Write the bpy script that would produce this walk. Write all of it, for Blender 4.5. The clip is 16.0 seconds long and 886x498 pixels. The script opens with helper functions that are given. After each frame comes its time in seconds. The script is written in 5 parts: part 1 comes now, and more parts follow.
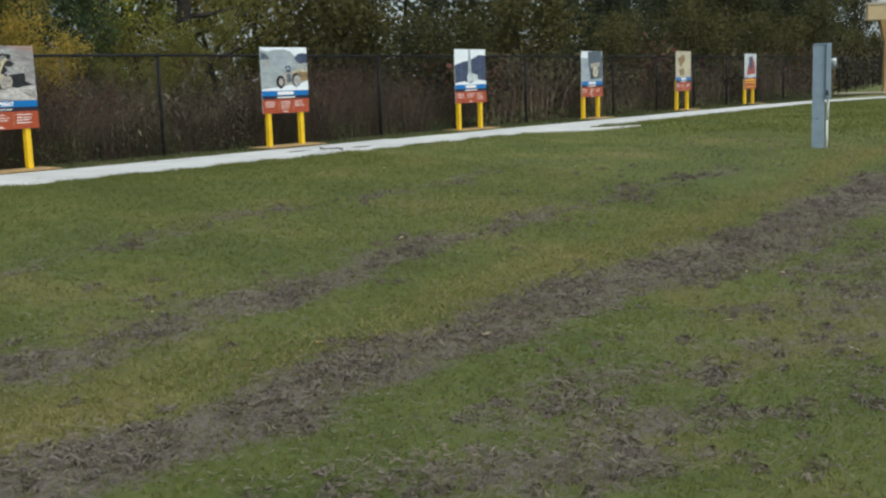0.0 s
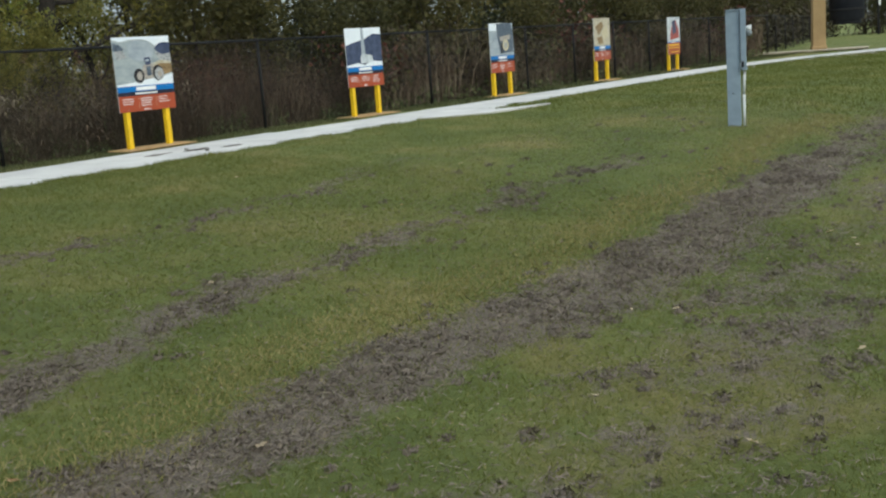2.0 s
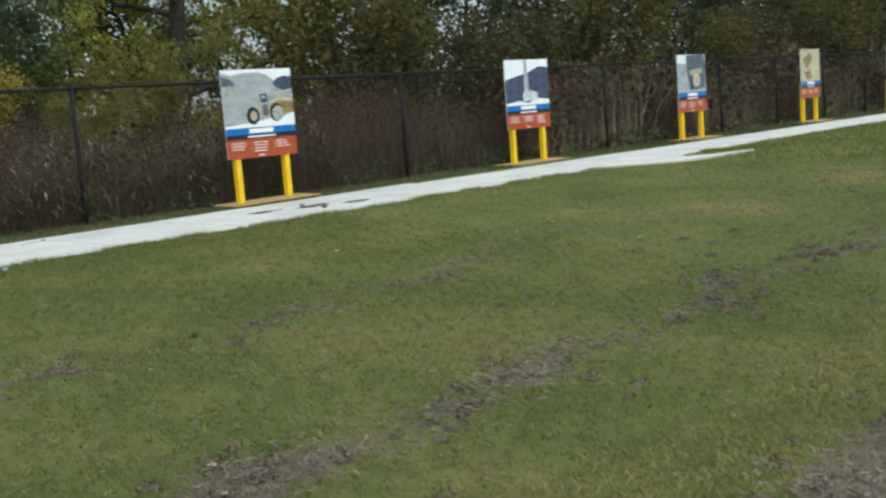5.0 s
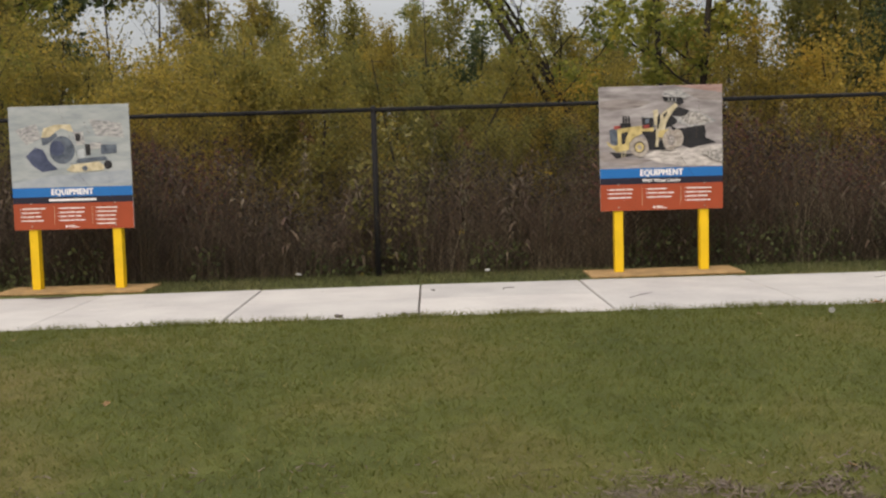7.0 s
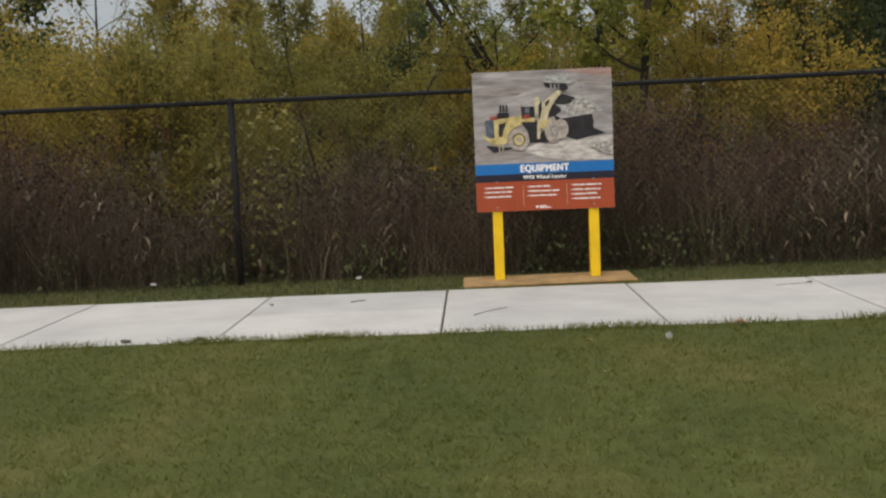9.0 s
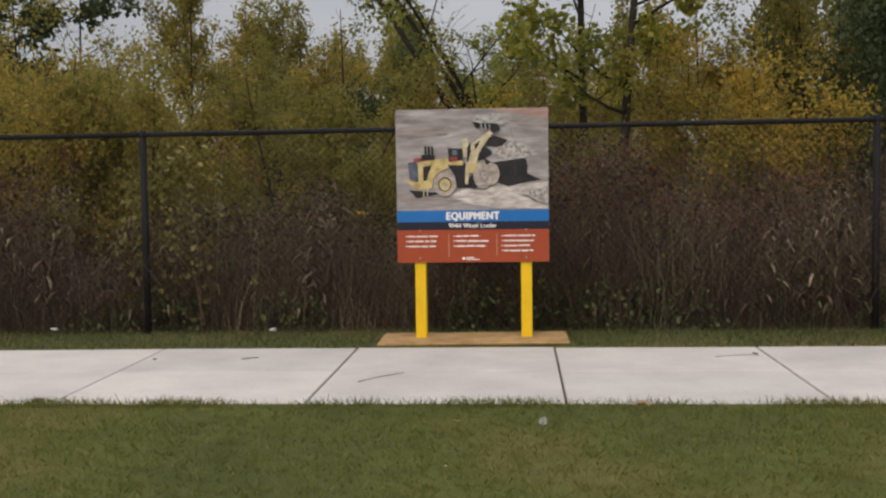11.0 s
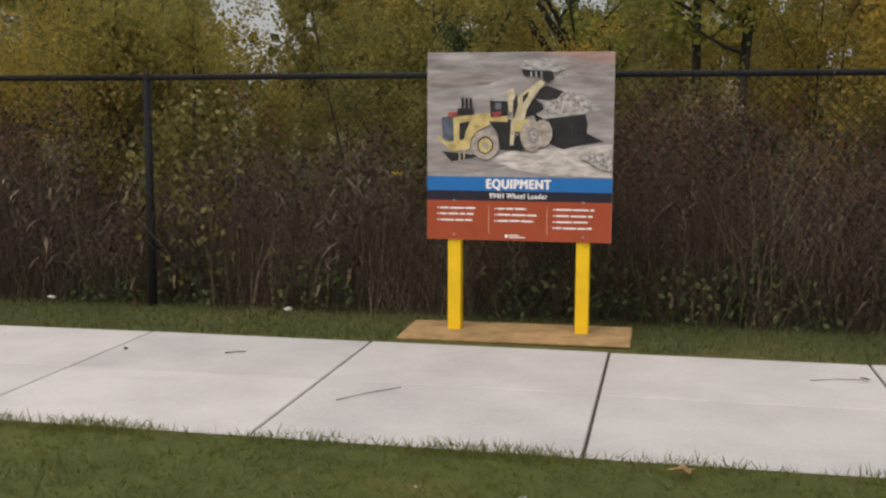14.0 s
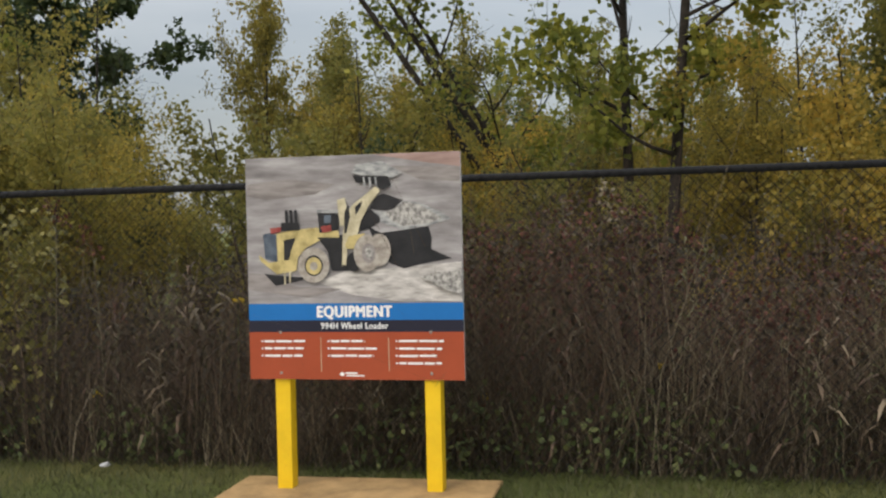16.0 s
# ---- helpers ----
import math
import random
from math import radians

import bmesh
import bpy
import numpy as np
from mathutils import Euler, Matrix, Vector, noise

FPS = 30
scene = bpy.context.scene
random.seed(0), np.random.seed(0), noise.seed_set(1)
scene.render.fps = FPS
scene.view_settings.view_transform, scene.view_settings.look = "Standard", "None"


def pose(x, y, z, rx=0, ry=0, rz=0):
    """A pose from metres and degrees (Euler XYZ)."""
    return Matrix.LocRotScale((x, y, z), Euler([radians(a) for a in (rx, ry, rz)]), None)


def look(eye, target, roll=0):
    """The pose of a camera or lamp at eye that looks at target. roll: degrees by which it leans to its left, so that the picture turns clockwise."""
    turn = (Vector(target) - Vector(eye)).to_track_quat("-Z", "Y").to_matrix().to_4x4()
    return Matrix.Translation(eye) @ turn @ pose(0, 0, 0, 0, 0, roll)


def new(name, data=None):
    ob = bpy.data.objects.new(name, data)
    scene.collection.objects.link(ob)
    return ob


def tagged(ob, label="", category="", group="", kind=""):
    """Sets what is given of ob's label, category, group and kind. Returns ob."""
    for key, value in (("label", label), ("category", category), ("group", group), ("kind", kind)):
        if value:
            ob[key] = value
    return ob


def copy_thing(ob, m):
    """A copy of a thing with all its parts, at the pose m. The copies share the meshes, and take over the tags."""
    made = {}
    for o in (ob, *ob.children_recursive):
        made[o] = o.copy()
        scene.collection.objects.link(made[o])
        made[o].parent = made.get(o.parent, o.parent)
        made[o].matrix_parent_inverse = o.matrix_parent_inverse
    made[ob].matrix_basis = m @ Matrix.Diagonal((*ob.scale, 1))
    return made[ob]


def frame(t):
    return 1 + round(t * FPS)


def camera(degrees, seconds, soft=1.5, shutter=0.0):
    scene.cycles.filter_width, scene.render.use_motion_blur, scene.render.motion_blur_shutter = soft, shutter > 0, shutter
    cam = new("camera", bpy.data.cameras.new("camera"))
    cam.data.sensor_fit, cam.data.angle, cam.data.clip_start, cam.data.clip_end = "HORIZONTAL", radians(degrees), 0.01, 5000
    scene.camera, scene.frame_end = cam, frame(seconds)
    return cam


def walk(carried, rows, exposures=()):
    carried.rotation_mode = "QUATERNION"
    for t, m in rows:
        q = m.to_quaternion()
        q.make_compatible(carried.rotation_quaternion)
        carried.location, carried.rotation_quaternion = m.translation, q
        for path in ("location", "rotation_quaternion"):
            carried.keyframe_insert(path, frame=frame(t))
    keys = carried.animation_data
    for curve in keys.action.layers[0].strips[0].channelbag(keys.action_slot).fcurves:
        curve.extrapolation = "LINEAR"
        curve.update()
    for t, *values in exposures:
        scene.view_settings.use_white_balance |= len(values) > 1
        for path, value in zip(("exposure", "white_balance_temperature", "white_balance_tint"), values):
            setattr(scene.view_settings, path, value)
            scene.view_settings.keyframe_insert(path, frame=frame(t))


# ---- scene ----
cam = camera(44.1, 16.0, 2.3, 0.15)
PATH = [
    (0, (-8.978, -15.059, 1.084), (-7.411, -13.853, 0.787), -1.9),
    (0.5, (-8.348, -14.961, 1.092), (-6.742, -13.81, 0.781), -2.1),
    (1, (-7.794, -14.893, 1.138), (-6.176, -13.764, 0.812), -2.8),
    (1.5, (-7.342, -14.902, 1.226), (-5.737, -13.76, 0.882), -3.8),
    (2, (-6.726, -14.631, 1.273), (-5.112, -13.504, 0.917), -4.3),
    (2.5, (-5.957, -14.286, 1.292), (-4.322, -13.191, 0.935), -4.3),
    (3, (-5.232, -13.883, 1.274), (-3.592, -12.795, 0.915), -3.7),
    (3.2, (-4.96, -13.73, 1.273), (-3.321, -12.645, 0.9), -3.5),
    (5.3, (-3.368, -12.221, 1.198), (-2.092, -10.693, 1.004), -4.6),
    (5.5, (-3.22, -11.963, 1.207), (-2.242, -10.227, 1.035), -6.4),
    (5.7, (-3.217, -11.771, 1.265), (-2.559, -9.888, 1.121), -5.7),
    (5.8, (-3.153, -11.672, 1.28), (-2.62, -9.747, 1.184), -4.8),
    (6, (-3.024, -11.454, 1.284), (-2.643, -9.491, 1.247), -1.2),
    (6.5, (-2.718, -11.1, 1.263), (-2.509, -9.113, 1.175), -0.9),
    (7, (-2.29, -10.853, 1.195), (-2.271, -8.86, 1.032), -1.6),
    (7.5, (-1.929, -10.517, 1.314), (-1.997, -8.521, 1.201), -1.8),
    (8, (-1.597, -10.166, 1.322), (-1.657, -8.183, 1.066), -1.3),
    (8.5, (-1.11, -9.972, 1.275), (-1.174, -7.979, 1.13), -2.2),
    (9, (-0.639, -9.71, 1.244), (-0.698, -7.719, 1.055), -2.4),
    (9.2, (-0.504, -9.635, 1.242), (-0.556, -7.646, 1.045), -2.2),
    (11.3, (0.477, -8.649, 1.287), (0.298, -6.661, 1.168), 0.3),
    (11.5, (0.546, -8.564, 1.291), (0.339, -6.578, 1.168), 1.3),
    (12, (0.679, -8.192, 1.325), (0.417, -6.216, 1.158), 1.1),
    (12.5, (0.759, -7.911, 1.357), (0.456, -5.945, 1.149), 1.1),
    (13, (0.825, -7.625, 1.398), (0.483, -5.668, 1.16), 1.1),
    (13.5, (0.887, -7.37, 1.436), (0.511, -5.421, 1.19), 0.9),
    (14, (0.961, -7.112, 1.471), (0.561, -5.168, 1.224), 0.2),
    (14.5, (1.072, -6.779, 1.459), (0.676, -4.832, 1.224), 0.3),
    (15, (1.231, -6.438, 1.418), (0.856, -4.481, 1.247), -0.0),
    (15.5, (1.4, -6.104, 1.418), (1.055, -4.135, 1.34), -0.3),
    (16, (1.736, -5.727, 1.458), (1.315, -3.772, 1.418), -1.3),
]
EXPOSURES = ((0, 0.20, 6200, 2), (3.2, 0.27, 6200, 0), (5.5, 0.34, 6150, -1), (6.0, 0.32, 5900, 8), (6.6, 0.20, 6900, 11), (7.5, 0.10, 7400, 20), (8.1, -0.06, 7400, 19), (8.7, -0.05, 6950, 11), (11.5, -0.07, 7150, 17), (12.5, -0.16, 7100, 16), (13.6, -0.09, 7100, 16), (14.5, -0.03, 7000, 14), (15, -0.15, 6850, 11), (15.5, -0.12, 6700, 9), (16, 0.17, 6800, 10))
walk(cam, [(t, look(e, g, r)) for t, e, g, r in PATH], EXPOSURES)

# ---- world and light: a bright overcast autumn day ----
world = bpy.data.worlds.new("overcast_sky")
scene.world = world
world.use_nodes = True
wt = world.node_tree
wt.nodes.clear()
w_out = wt.nodes.new("ShaderNodeOutputWorld")
w_sky = wt.nodes.new("ShaderNodeTexSky")
w_sky.sky_type = "NISHITA"
w_sky.sun_disc = False
w_sky.sun_elevation = radians(38)
w_sky.sun_rotation = radians(200)
w_sky.dust_density = 4.0
w_bg1 = wt.nodes.new("ShaderNodeBackground")
w_bg1.inputs["Strength"].default_value = 0.05
w_tc = wt.nodes.new("ShaderNodeTexCoord")
w_sep = wt.nodes.new("ShaderNodeSeparateXYZ")
w_map = wt.nodes.new("ShaderNodeMapping")
w_map.inputs["Scale"].default_value = (1.6, 1.6, 7.0)
w_noise = wt.nodes.new("ShaderNodeTexNoise")
w_noise.inputs["Scale"].default_value = 1.6
w_noise.inputs["Detail"].default_value = 5.0
w_cloud = wt.nodes.new("ShaderNodeValToRGB")
w_cloud.color_ramp.elements[0].position = 0.35
w_cloud.color_ramp.elements[0].color = (0.56, 0.61, 0.67, 1)
w_cloud.color_ramp.elements[1].position = 0.68
w_cloud.color_ramp.elements[1].color = (0.80, 0.835, 0.87, 1)
w_grad = wt.nodes.new("ShaderNodeMapRange")
w_grad.interpolation_type = "SMOOTHSTEP"
w_grad.inputs["From Min"].default_value = 0.05
w_grad.inputs["From Max"].default_value = 1.0
w_grad.inputs["To Min"].default_value = 0.42
w_grad.inputs["To Max"].default_value = 1.75
w_bg2 = wt.nodes.new("ShaderNodeBackground")
w_add = wt.nodes.new("ShaderNodeAddShader")
wt.links.new(w_sky.outputs[0], w_bg1.inputs["Color"])
wt.links.new(w_tc.outputs["Generated"], w_sep.inputs[0])
wt.links.new(w_tc.outputs["Generated"], w_map.inputs[0])
wt.links.new(w_map.outputs[0], w_noise.inputs["Vector"])
wt.links.new(w_noise.outputs[0], w_cloud.inputs[0])
wt.links.new(w_sep.outputs["Z"], w_grad.inputs["Value"])
wt.links.new(w_cloud.outputs[0], w_bg2.inputs["Color"])
wt.links.new(w_grad.outputs[0], w_bg2.inputs["Strength"])
wt.links.new(w_bg1.outputs[0], w_add.inputs[0])
wt.links.new(w_bg2.outputs[0], w_add.inputs[1])
wt.links.new(w_add.outputs[0], w_out.inputs[0])

sun = new("sun", bpy.data.lights.new("sun", "SUN"))
sun.data.energy = 0.7
sun.data.angle = radians(20)
sun.data.color = (1.0, 0.96, 0.90)
sun.rotation_euler = (radians(45), 0, radians(-25))


# ---- materials ----
def material(name, rough=0.8, metal=0.0):
    m = bpy.data.materials.new(name)
    m.use_nodes = True
    t = m.node_tree
    b = t.nodes["Principled BSDF"]
    b.inputs["Roughness"].default_value = rough
    b.inputs["Metallic"].default_value = metal
    b.inputs["Specular IOR Level"].default_value = 0.3
    return m, t, b


def ramp(t, stops):
    r = t.nodes.new("ShaderNodeValToRGB")
    e = r.color_ramp.elements
    while len(e) < len(stops):
        e.new(0.5)
    for k, (p, c) in enumerate(stops):
        e[k].position = p
        e[k].color = (*c, 1)
    return r


def noise_node(t, scale, detail=4.0, rough=0.6, coord="Object", stretch=None):
    n = t.nodes.new("ShaderNodeTexNoise")
    n.inputs["Scale"].default_value = scale
    n.inputs["Detail"].default_value = detail
    n.inputs["Roughness"].default_value = rough
    if coord == "Position":
        src = t.nodes.new("ShaderNodeNewGeometry").outputs["Position"]
    else:
        src = t.nodes.new("ShaderNodeTexCoord").outputs[coord]
    if stretch:
        mp = t.nodes.new("ShaderNodeMapping")
        mp.inputs["Scale"].default_value = stretch
        t.links.new(src, mp.inputs[0])
        src = mp.outputs[0]
    t.links.new(src, n.inputs["Vector"])
    return n.outputs[0]


def mix(t, fac, a, b, mode="MIX"):
    n = t.nodes.new("ShaderNodeMix")
    n.data_type = "RGBA"
    n.blend_type = mode
    for sock, v in ((n.inputs[0], fac), (n.inputs[6], a), (n.inputs[7], b)):
        if isinstance(v, (int, float)):
            sock.default_value = v
        elif isinstance(v, tuple):
            sock.default_value = (*v, 1)
        else:
            t.links.new(v, sock)
    return n.outputs[2]


def bump(t, b, height, strength=0.3, distance=0.01):
    n = t.nodes.new("ShaderNodeBump")
    n.inputs["Strength"].default_value = strength
    n.inputs["Distance"].default_value = distance
    t.links.new(height, n.inputs["Height"])
    t.links.new(n.outputs[0], b.inputs["Normal"])


def painted(name, colour, rough=0.5, metal=0.0, wear=0.25, scale=9.0, coord="Object"):
    """Paint or plain material, with faint blotches and dirt of two sizes."""
    m, t, b = material(name, rough, metal)
    big = noise_node(t, scale, 5, 0.65, coord)
    fine = noise_node(t, scale * 9, 3, 0.6, coord)
    dark = tuple(c * (1 - wear) for c in colour)
    light = tuple(min(1, c * (1 + wear * 0.35)) for c in colour)
    r = ramp(t, [(0.3, dark), (0.62, light)])
    t.links.new(big, r.inputs[0])
    c = mix(t, 0.18 * min(1, wear * 4), r.outputs[0], fine, "OVERLAY")
    t.links.new(c, b.inputs["Base Color"])
    bump(t, b, fine, 0.08, 0.004)
    return m


def foliage(name, stops, gloss=0.6, translucent=0.38, patch=0.6):
    """Leaves or blades: colour varies from leaf to leaf, from plant to plant and in drifts."""
    m, t, b = material(name, gloss)
    geo = t.nodes.new("ShaderNodeNewGeometry")
    inf = t.nodes.new("ShaderNodeObjectInfo")
    drift = noise_node(t, patch, 3, 0.6, "Position")
    f1 = t.nodes.new("ShaderNodeMath")
    f1.operation = "MULTIPLY_ADD"
    t.links.new(geo.outputs["Random Per Island"], f1.inputs[0])
    f1.inputs[1].default_value = 0.5
    t.links.new(drift, f1.inputs[2])
    f2 = t.nodes.new("ShaderNodeMath")
    f2.operation = "MULTIPLY_ADD"
    t.links.new(inf.outputs["Random"], f2.inputs[0])
    f2.inputs[1].default_value = 0.35
    t.links.new(f1.outputs[0], f2.inputs[2])
    f3 = t.nodes.new("ShaderNodeMath")
    f3.operation = "SUBTRACT"
    t.links.new(f2.outputs[0], f3.inputs[0])
    f3.inputs[1].default_value = 0.42
    r = ramp(t, stops)
    t.links.new(f3.outputs[0], r.inputs[0])
    t.links.new(r.outputs[0], b.inputs["Base Color"])
    if translucent:
        tr = t.nodes.new("ShaderNodeBsdfTranslucent")
        t.links.new(r.outputs[0], tr.inputs[0])
        mx = t.nodes.new("ShaderNodeMixShader")
        mx.inputs[0].default_value = translucent
        t.links.new(b.outputs[0], mx.inputs[1])
        t.links.new(tr.outputs[0], mx.inputs[2])
        t.links.new(mx.outputs[0], t.nodes["Material Output"].inputs["Surface"])
    return m


def lawn_material():
    m, t, b = material("lawn_soil", 0.95)
    drift = noise_node(t, 0.55, 4, 0.6, "Position")
    clump = noise_node(t, 7.0, 5, 0.7, "Position")
    fine = noise_node(t, 60.0, 4, 0.7, "Position", (1, 1.6, 1))
    g1 = ramp(t, [(0.32, (0.080, 0.100, 0.022)), (0.50, (0.112, 0.128, 0.029)), (0.68, (0.18, 0.155, 0.050))])
    t.links.new(drift, g1.inputs[0])
    c1 = mix(t, 0.45, g1.outputs[0], clump, "OVERLAY")
    c1 = mix(t, 0.35, c1, fine, "OVERLAY")
    at = t.nodes.new("ShaderNodeAttribute")
    at.attribute_name = "thatch"
    s = t.nodes.new("ShaderNodeMath")
    s.operation = "MULTIPLY_ADD"
    t.links.new(clump, s.inputs[0])
    s.inputs[1].default_value = 0.9
    t.links.new(at.outputs["Fac"], s.inputs[2])
    e = ramp(t, [(0.78, (0, 0, 0)), (1.42, (1, 1, 1))])
    t.links.new(s.outputs[0], e.inputs[0])
    straw = ramp(t, [(0.38, (0.085, 0.068, 0.052)), (0.62, (0.215, 0.172, 0.134))])
    t.links.new(fine, straw.inputs[0])
    c2 = mix(t, e.outputs[0], c1, straw.outputs[0])
    t.links.new(c2, b.inputs["Base Color"])
    bump(t, b, fine, 0.9, 0.03)
    return m


def concrete_material():
    m, t, b = material("pale_concrete", 0.88)
    inf = t.nodes.new("ShaderNodeObjectInfo")
    big = noise_node(t, 1.3, 5, 0.6, "Position")
    fine = noise_node(t, 55.0, 4, 0.65, "Position")
    broom = noise_node(t, 30.0, 3, 0.6, "Position", (0.6, 6.0, 1))
    r = ramp(t, [(0.30, (0.42, 0.40, 0.385)), (0.62, (0.53, 0.512, 0.480))])
    t.links.new(big, r.inputs[0])
    tone = ramp(t, [(0.0, (0.90, 0.90, 0.90)), (1.0, (1.0, 0.99, 0.98))])
    t.links.new(inf.outputs["Random"], tone.inputs[0])
    c = mix(t, 1.0, r.outputs[0], tone.outputs[0], "MULTIPLY")
    c = mix(t, 0.16, c, fine, "OVERLAY")
    spot = noise_node(t, 5.5, 6, 0.75, "Position")
    sr = ramp(t, [(0.68, (0, 0, 0)), (0.80, (1, 1, 1))])
    t.links.new(spot, sr.inputs[0])
    half = t.nodes.new("ShaderNodeMath")
    half.operation = "MULTIPLY"
    t.links.new(sr.outputs[0], half.inputs[0])
    half.inputs[1].default_value = 0.35
    c = mix(t, half.outputs[0], c, (0.30, 0.28, 0.26))
    t.links.new(c, b.inputs["Base Color"])
    bump(t, b, broom, 0.25, 0.003)
    return m


def print_material(name, stops, scale, stretch, detail=6.0):
    """Printed picture ground: drifting tones of the photo's own colours."""
    m, t, b = material(name, 0.42)
    n = noise_node(t, scale, detail, 0.62, "Object", stretch)
    r = ramp(t, stops)
    t.links.new(n, r.inputs[0])
    t.links.new(r.outputs[0], b.inputs["Base Color"])
    return m


M_LAWN = lawn_material()
M_CONCRETE = concrete_material()
M_JOINT = painted("dirty_joint", (0.075, 0.065, 0.055), 0.95, 0, 0.4, 14, "Generated")
M_GRASS = foliage("grass_blades", [(0.0, (0.084, 0.096, 0.020)), (0.3, (0.104, 0.120, 0.023)), (0.58, (0.134, 0.146, 0.029)), (0.85, (0.186, 0.182, 0.047)), (1.0, (0.27, 0.23, 0.09))], 0.7, 0.5, 0.55)
M_DRYGRASS = foliage("dry_grass", [(0.0, (0.12, 0.115, 0.032)), (0.5, (0.20, 0.180, 0.060)), (1.0, (0.34, 0.28, 0.12))], 0.8, 0.2, 0.7)
M_VERGE = foliage("verge_grass", [(0, (0.034, 0.044, 0.016)), (0.5, (0.066, 0.078, 0.027)), (1, (0.165, 0.150, 0.066))], 0.7, 0.2, 0.9)
M_THATCH = foliage("dry_clippings", [(0.0, (0.055, 0.044, 0.034)), (0.35, (0.125, 0.100, 0.078)), (0.8, (0.23, 0.188, 0.148)), (1.0, (0.36, 0.30, 0.235))], 0.9, 0.0, 1.4)
M_STALK = foliage("dead_stalks", [(0, (0.036, 0.025, 0.018)), (0.45, (0.090, 0.056, 0.040)), (0.8, (0.1677, 0.1238, 0.08127)), (1, (0.3741, 0.3031, 0.2064))], 0.85, 0.0, 1.1)
M_BRUSH = foliage("brush_leaves", [(0, (0.027, 0.025, 0.014)), (0.5, (0.058, 0.043, 0.026)), (0.75, (0.07981, 0.0688, 0.02752)), (1, (0.117, 0.1211, 0.03853))], 0.75, 0.15, 0.8)
M_RUSSET = foliage("russet_leaves", [(0, (0.046, 0.019, 0.015)), (0.5, (0.118, 0.044, 0.032)), (1, (0.205, 0.080, 0.050))], 0.7, 0.2, 0.9)
M_STRAW = foliage("straw", [(0, (0.0396, 0.02992, 0.01936)), (0.5, (0.0924, 0.06864, 0.044)), (0.85, (0.1496, 0.1188, 0.0748)), (1, (0.264, 0.22, 0.1496))], 0.85, 0.1, 0.9)
M_REED = foliage("pale_reed", [(0.0, (0.11, 0.088, 0.058)), (0.6, (0.20, 0.165, 0.11)), (1.0, (0.38, 0.32, 0.23))], 0.8, 0.1, 0.9)
M_WEEDLEAF = foliage("weed_leaves", [(0.0, (0.045, 0.047, 0.024)), (0.5, (0.098, 0.095, 0.045)), (1.0, (0.19, 0.175, 0.085))], 0.7, 0.25, 0.9)
M_VINE = foliage("vine_leaves", [(0.0, (0.055, 0.060, 0.018)), (0.6, (0.16, 0.145, 0.040)), (1.0, (0.32, 0.27, 0.08))], 0.6, 0.3, 0.9)
M_WEED = foliage("green_weeds", [(0, (0.046, 0.066, 0.026)), (0.5, (0.100, 0.128, 0.046)), (1, (0.20, 0.21, 0.080))], 0.65, 0.2, 0.9)
M_GREEN = foliage("green_leaves", [(0, (0.070, 0.100, 0.026)), (0.4, (0.165, 0.190, 0.040)), (0.8, (0.32, 0.31, 0.055)), (1, (0.54, 0.43, 0.070))], 0.6, 0.45)
M_OLIVE = foliage("olive_leaves", [(0, (0.120, 0.128, 0.042)), (0.45, (0.220, 0.206, 0.056)), (1, (0.40, 0.32, 0.074))], 0.65, 0.6)
M_YELLOW = foliage("yellow_leaves", [(0.0, (0.140, 0.132, 0.043)), (0.4, (0.270, 0.226, 0.054)), (0.8, (0.470, 0.340, 0.068)), (1.0, (0.60, 0.385, 0.072))], 0.65, 0.6)
M_DARK = foliage("dark_green_leaves", [(0, (0.0276, 0.04485, 0.0207)), (0.5, (0.06555, 0.09315, 0.03795)), (1, (0.1466, 0.1639, 0.05175))])
# darker copies of the olive and dark green leaves: far-wood shade painted into colour
M_SHADEOLIVE = foliage("shaded_olive_leaves", [(0.0, (0.042, 0.044, 0.018)), (0.45, (0.066, 0.062, 0.021)), (1.0, (0.125, 0.105, 0.032))], 0.75, 0.45)
M_SHADEDARK = foliage("shaded_dark_leaves", [(0.0, (0.025, 0.033, 0.019)), (0.5, (0.040, 0.050, 0.025)), (1.0, (0.070, 0.078, 0.032))], 0.75, 0.45)
M_FARLEAF = foliage("far_leaves", [(0, (0.045, 0.051, 0.021)), (0.5, (0.1125, 0.108, 0.033)), (1, (0.285, 0.2175, 0.0525))], patch=0.25)
M_BARK = painted("grey_brown_bark", (0.036, 0.030, 0.025), 0.95, 0, 0.55, 12, "Object")
M_BLACK = painted("black_vinyl_steel", (0.013, 0.013, 0.014), 0.8, 0, 0.3, 6)
M_POST = painted("yellow_paint", (0.80, 0.52, 0.018), 0.45, 0, 0.12, 5)
M_PLY = painted("weathered_plywood", (0.37, 0.235, 0.105), 0.85, 0, 0.42, 5)
M_WHITE = painted("white_print", (0.82, 0.82, 0.81), 0.4, 0, 0.06, 4)
M_BLUE = painted("blue_print", (0.010, 0.150, 0.440), 0.4, 0, 0.06, 4)
M_NAVY = painted("navy_print", (0.018, 0.018, 0.034), 0.4, 0, 0.10, 4)
M_RED = painted("rust_red_print", (0.350, 0.068, 0.028), 0.42, 0, 0.08, 4)
M_EDGE = painted("board_edge", (0.55, 0.55, 0.53), 0.6, 0, 0.15, 6)
M_SCREW = painted("steel_screw", (0.30, 0.28, 0.25), 0.4, 0.6, 0.2, 30)
M_PYEL = print_material("print_machine_yellow", [(0.3, (0.29, 0.23, 0.09)), (0.6, (0.60, 0.49, 0.22))], 14, None)
M_PCREAM = print_material("print_cream", [(0.3, (0.34, 0.29, 0.18)), (0.62, (0.62, 0.56, 0.39))], 14, None)
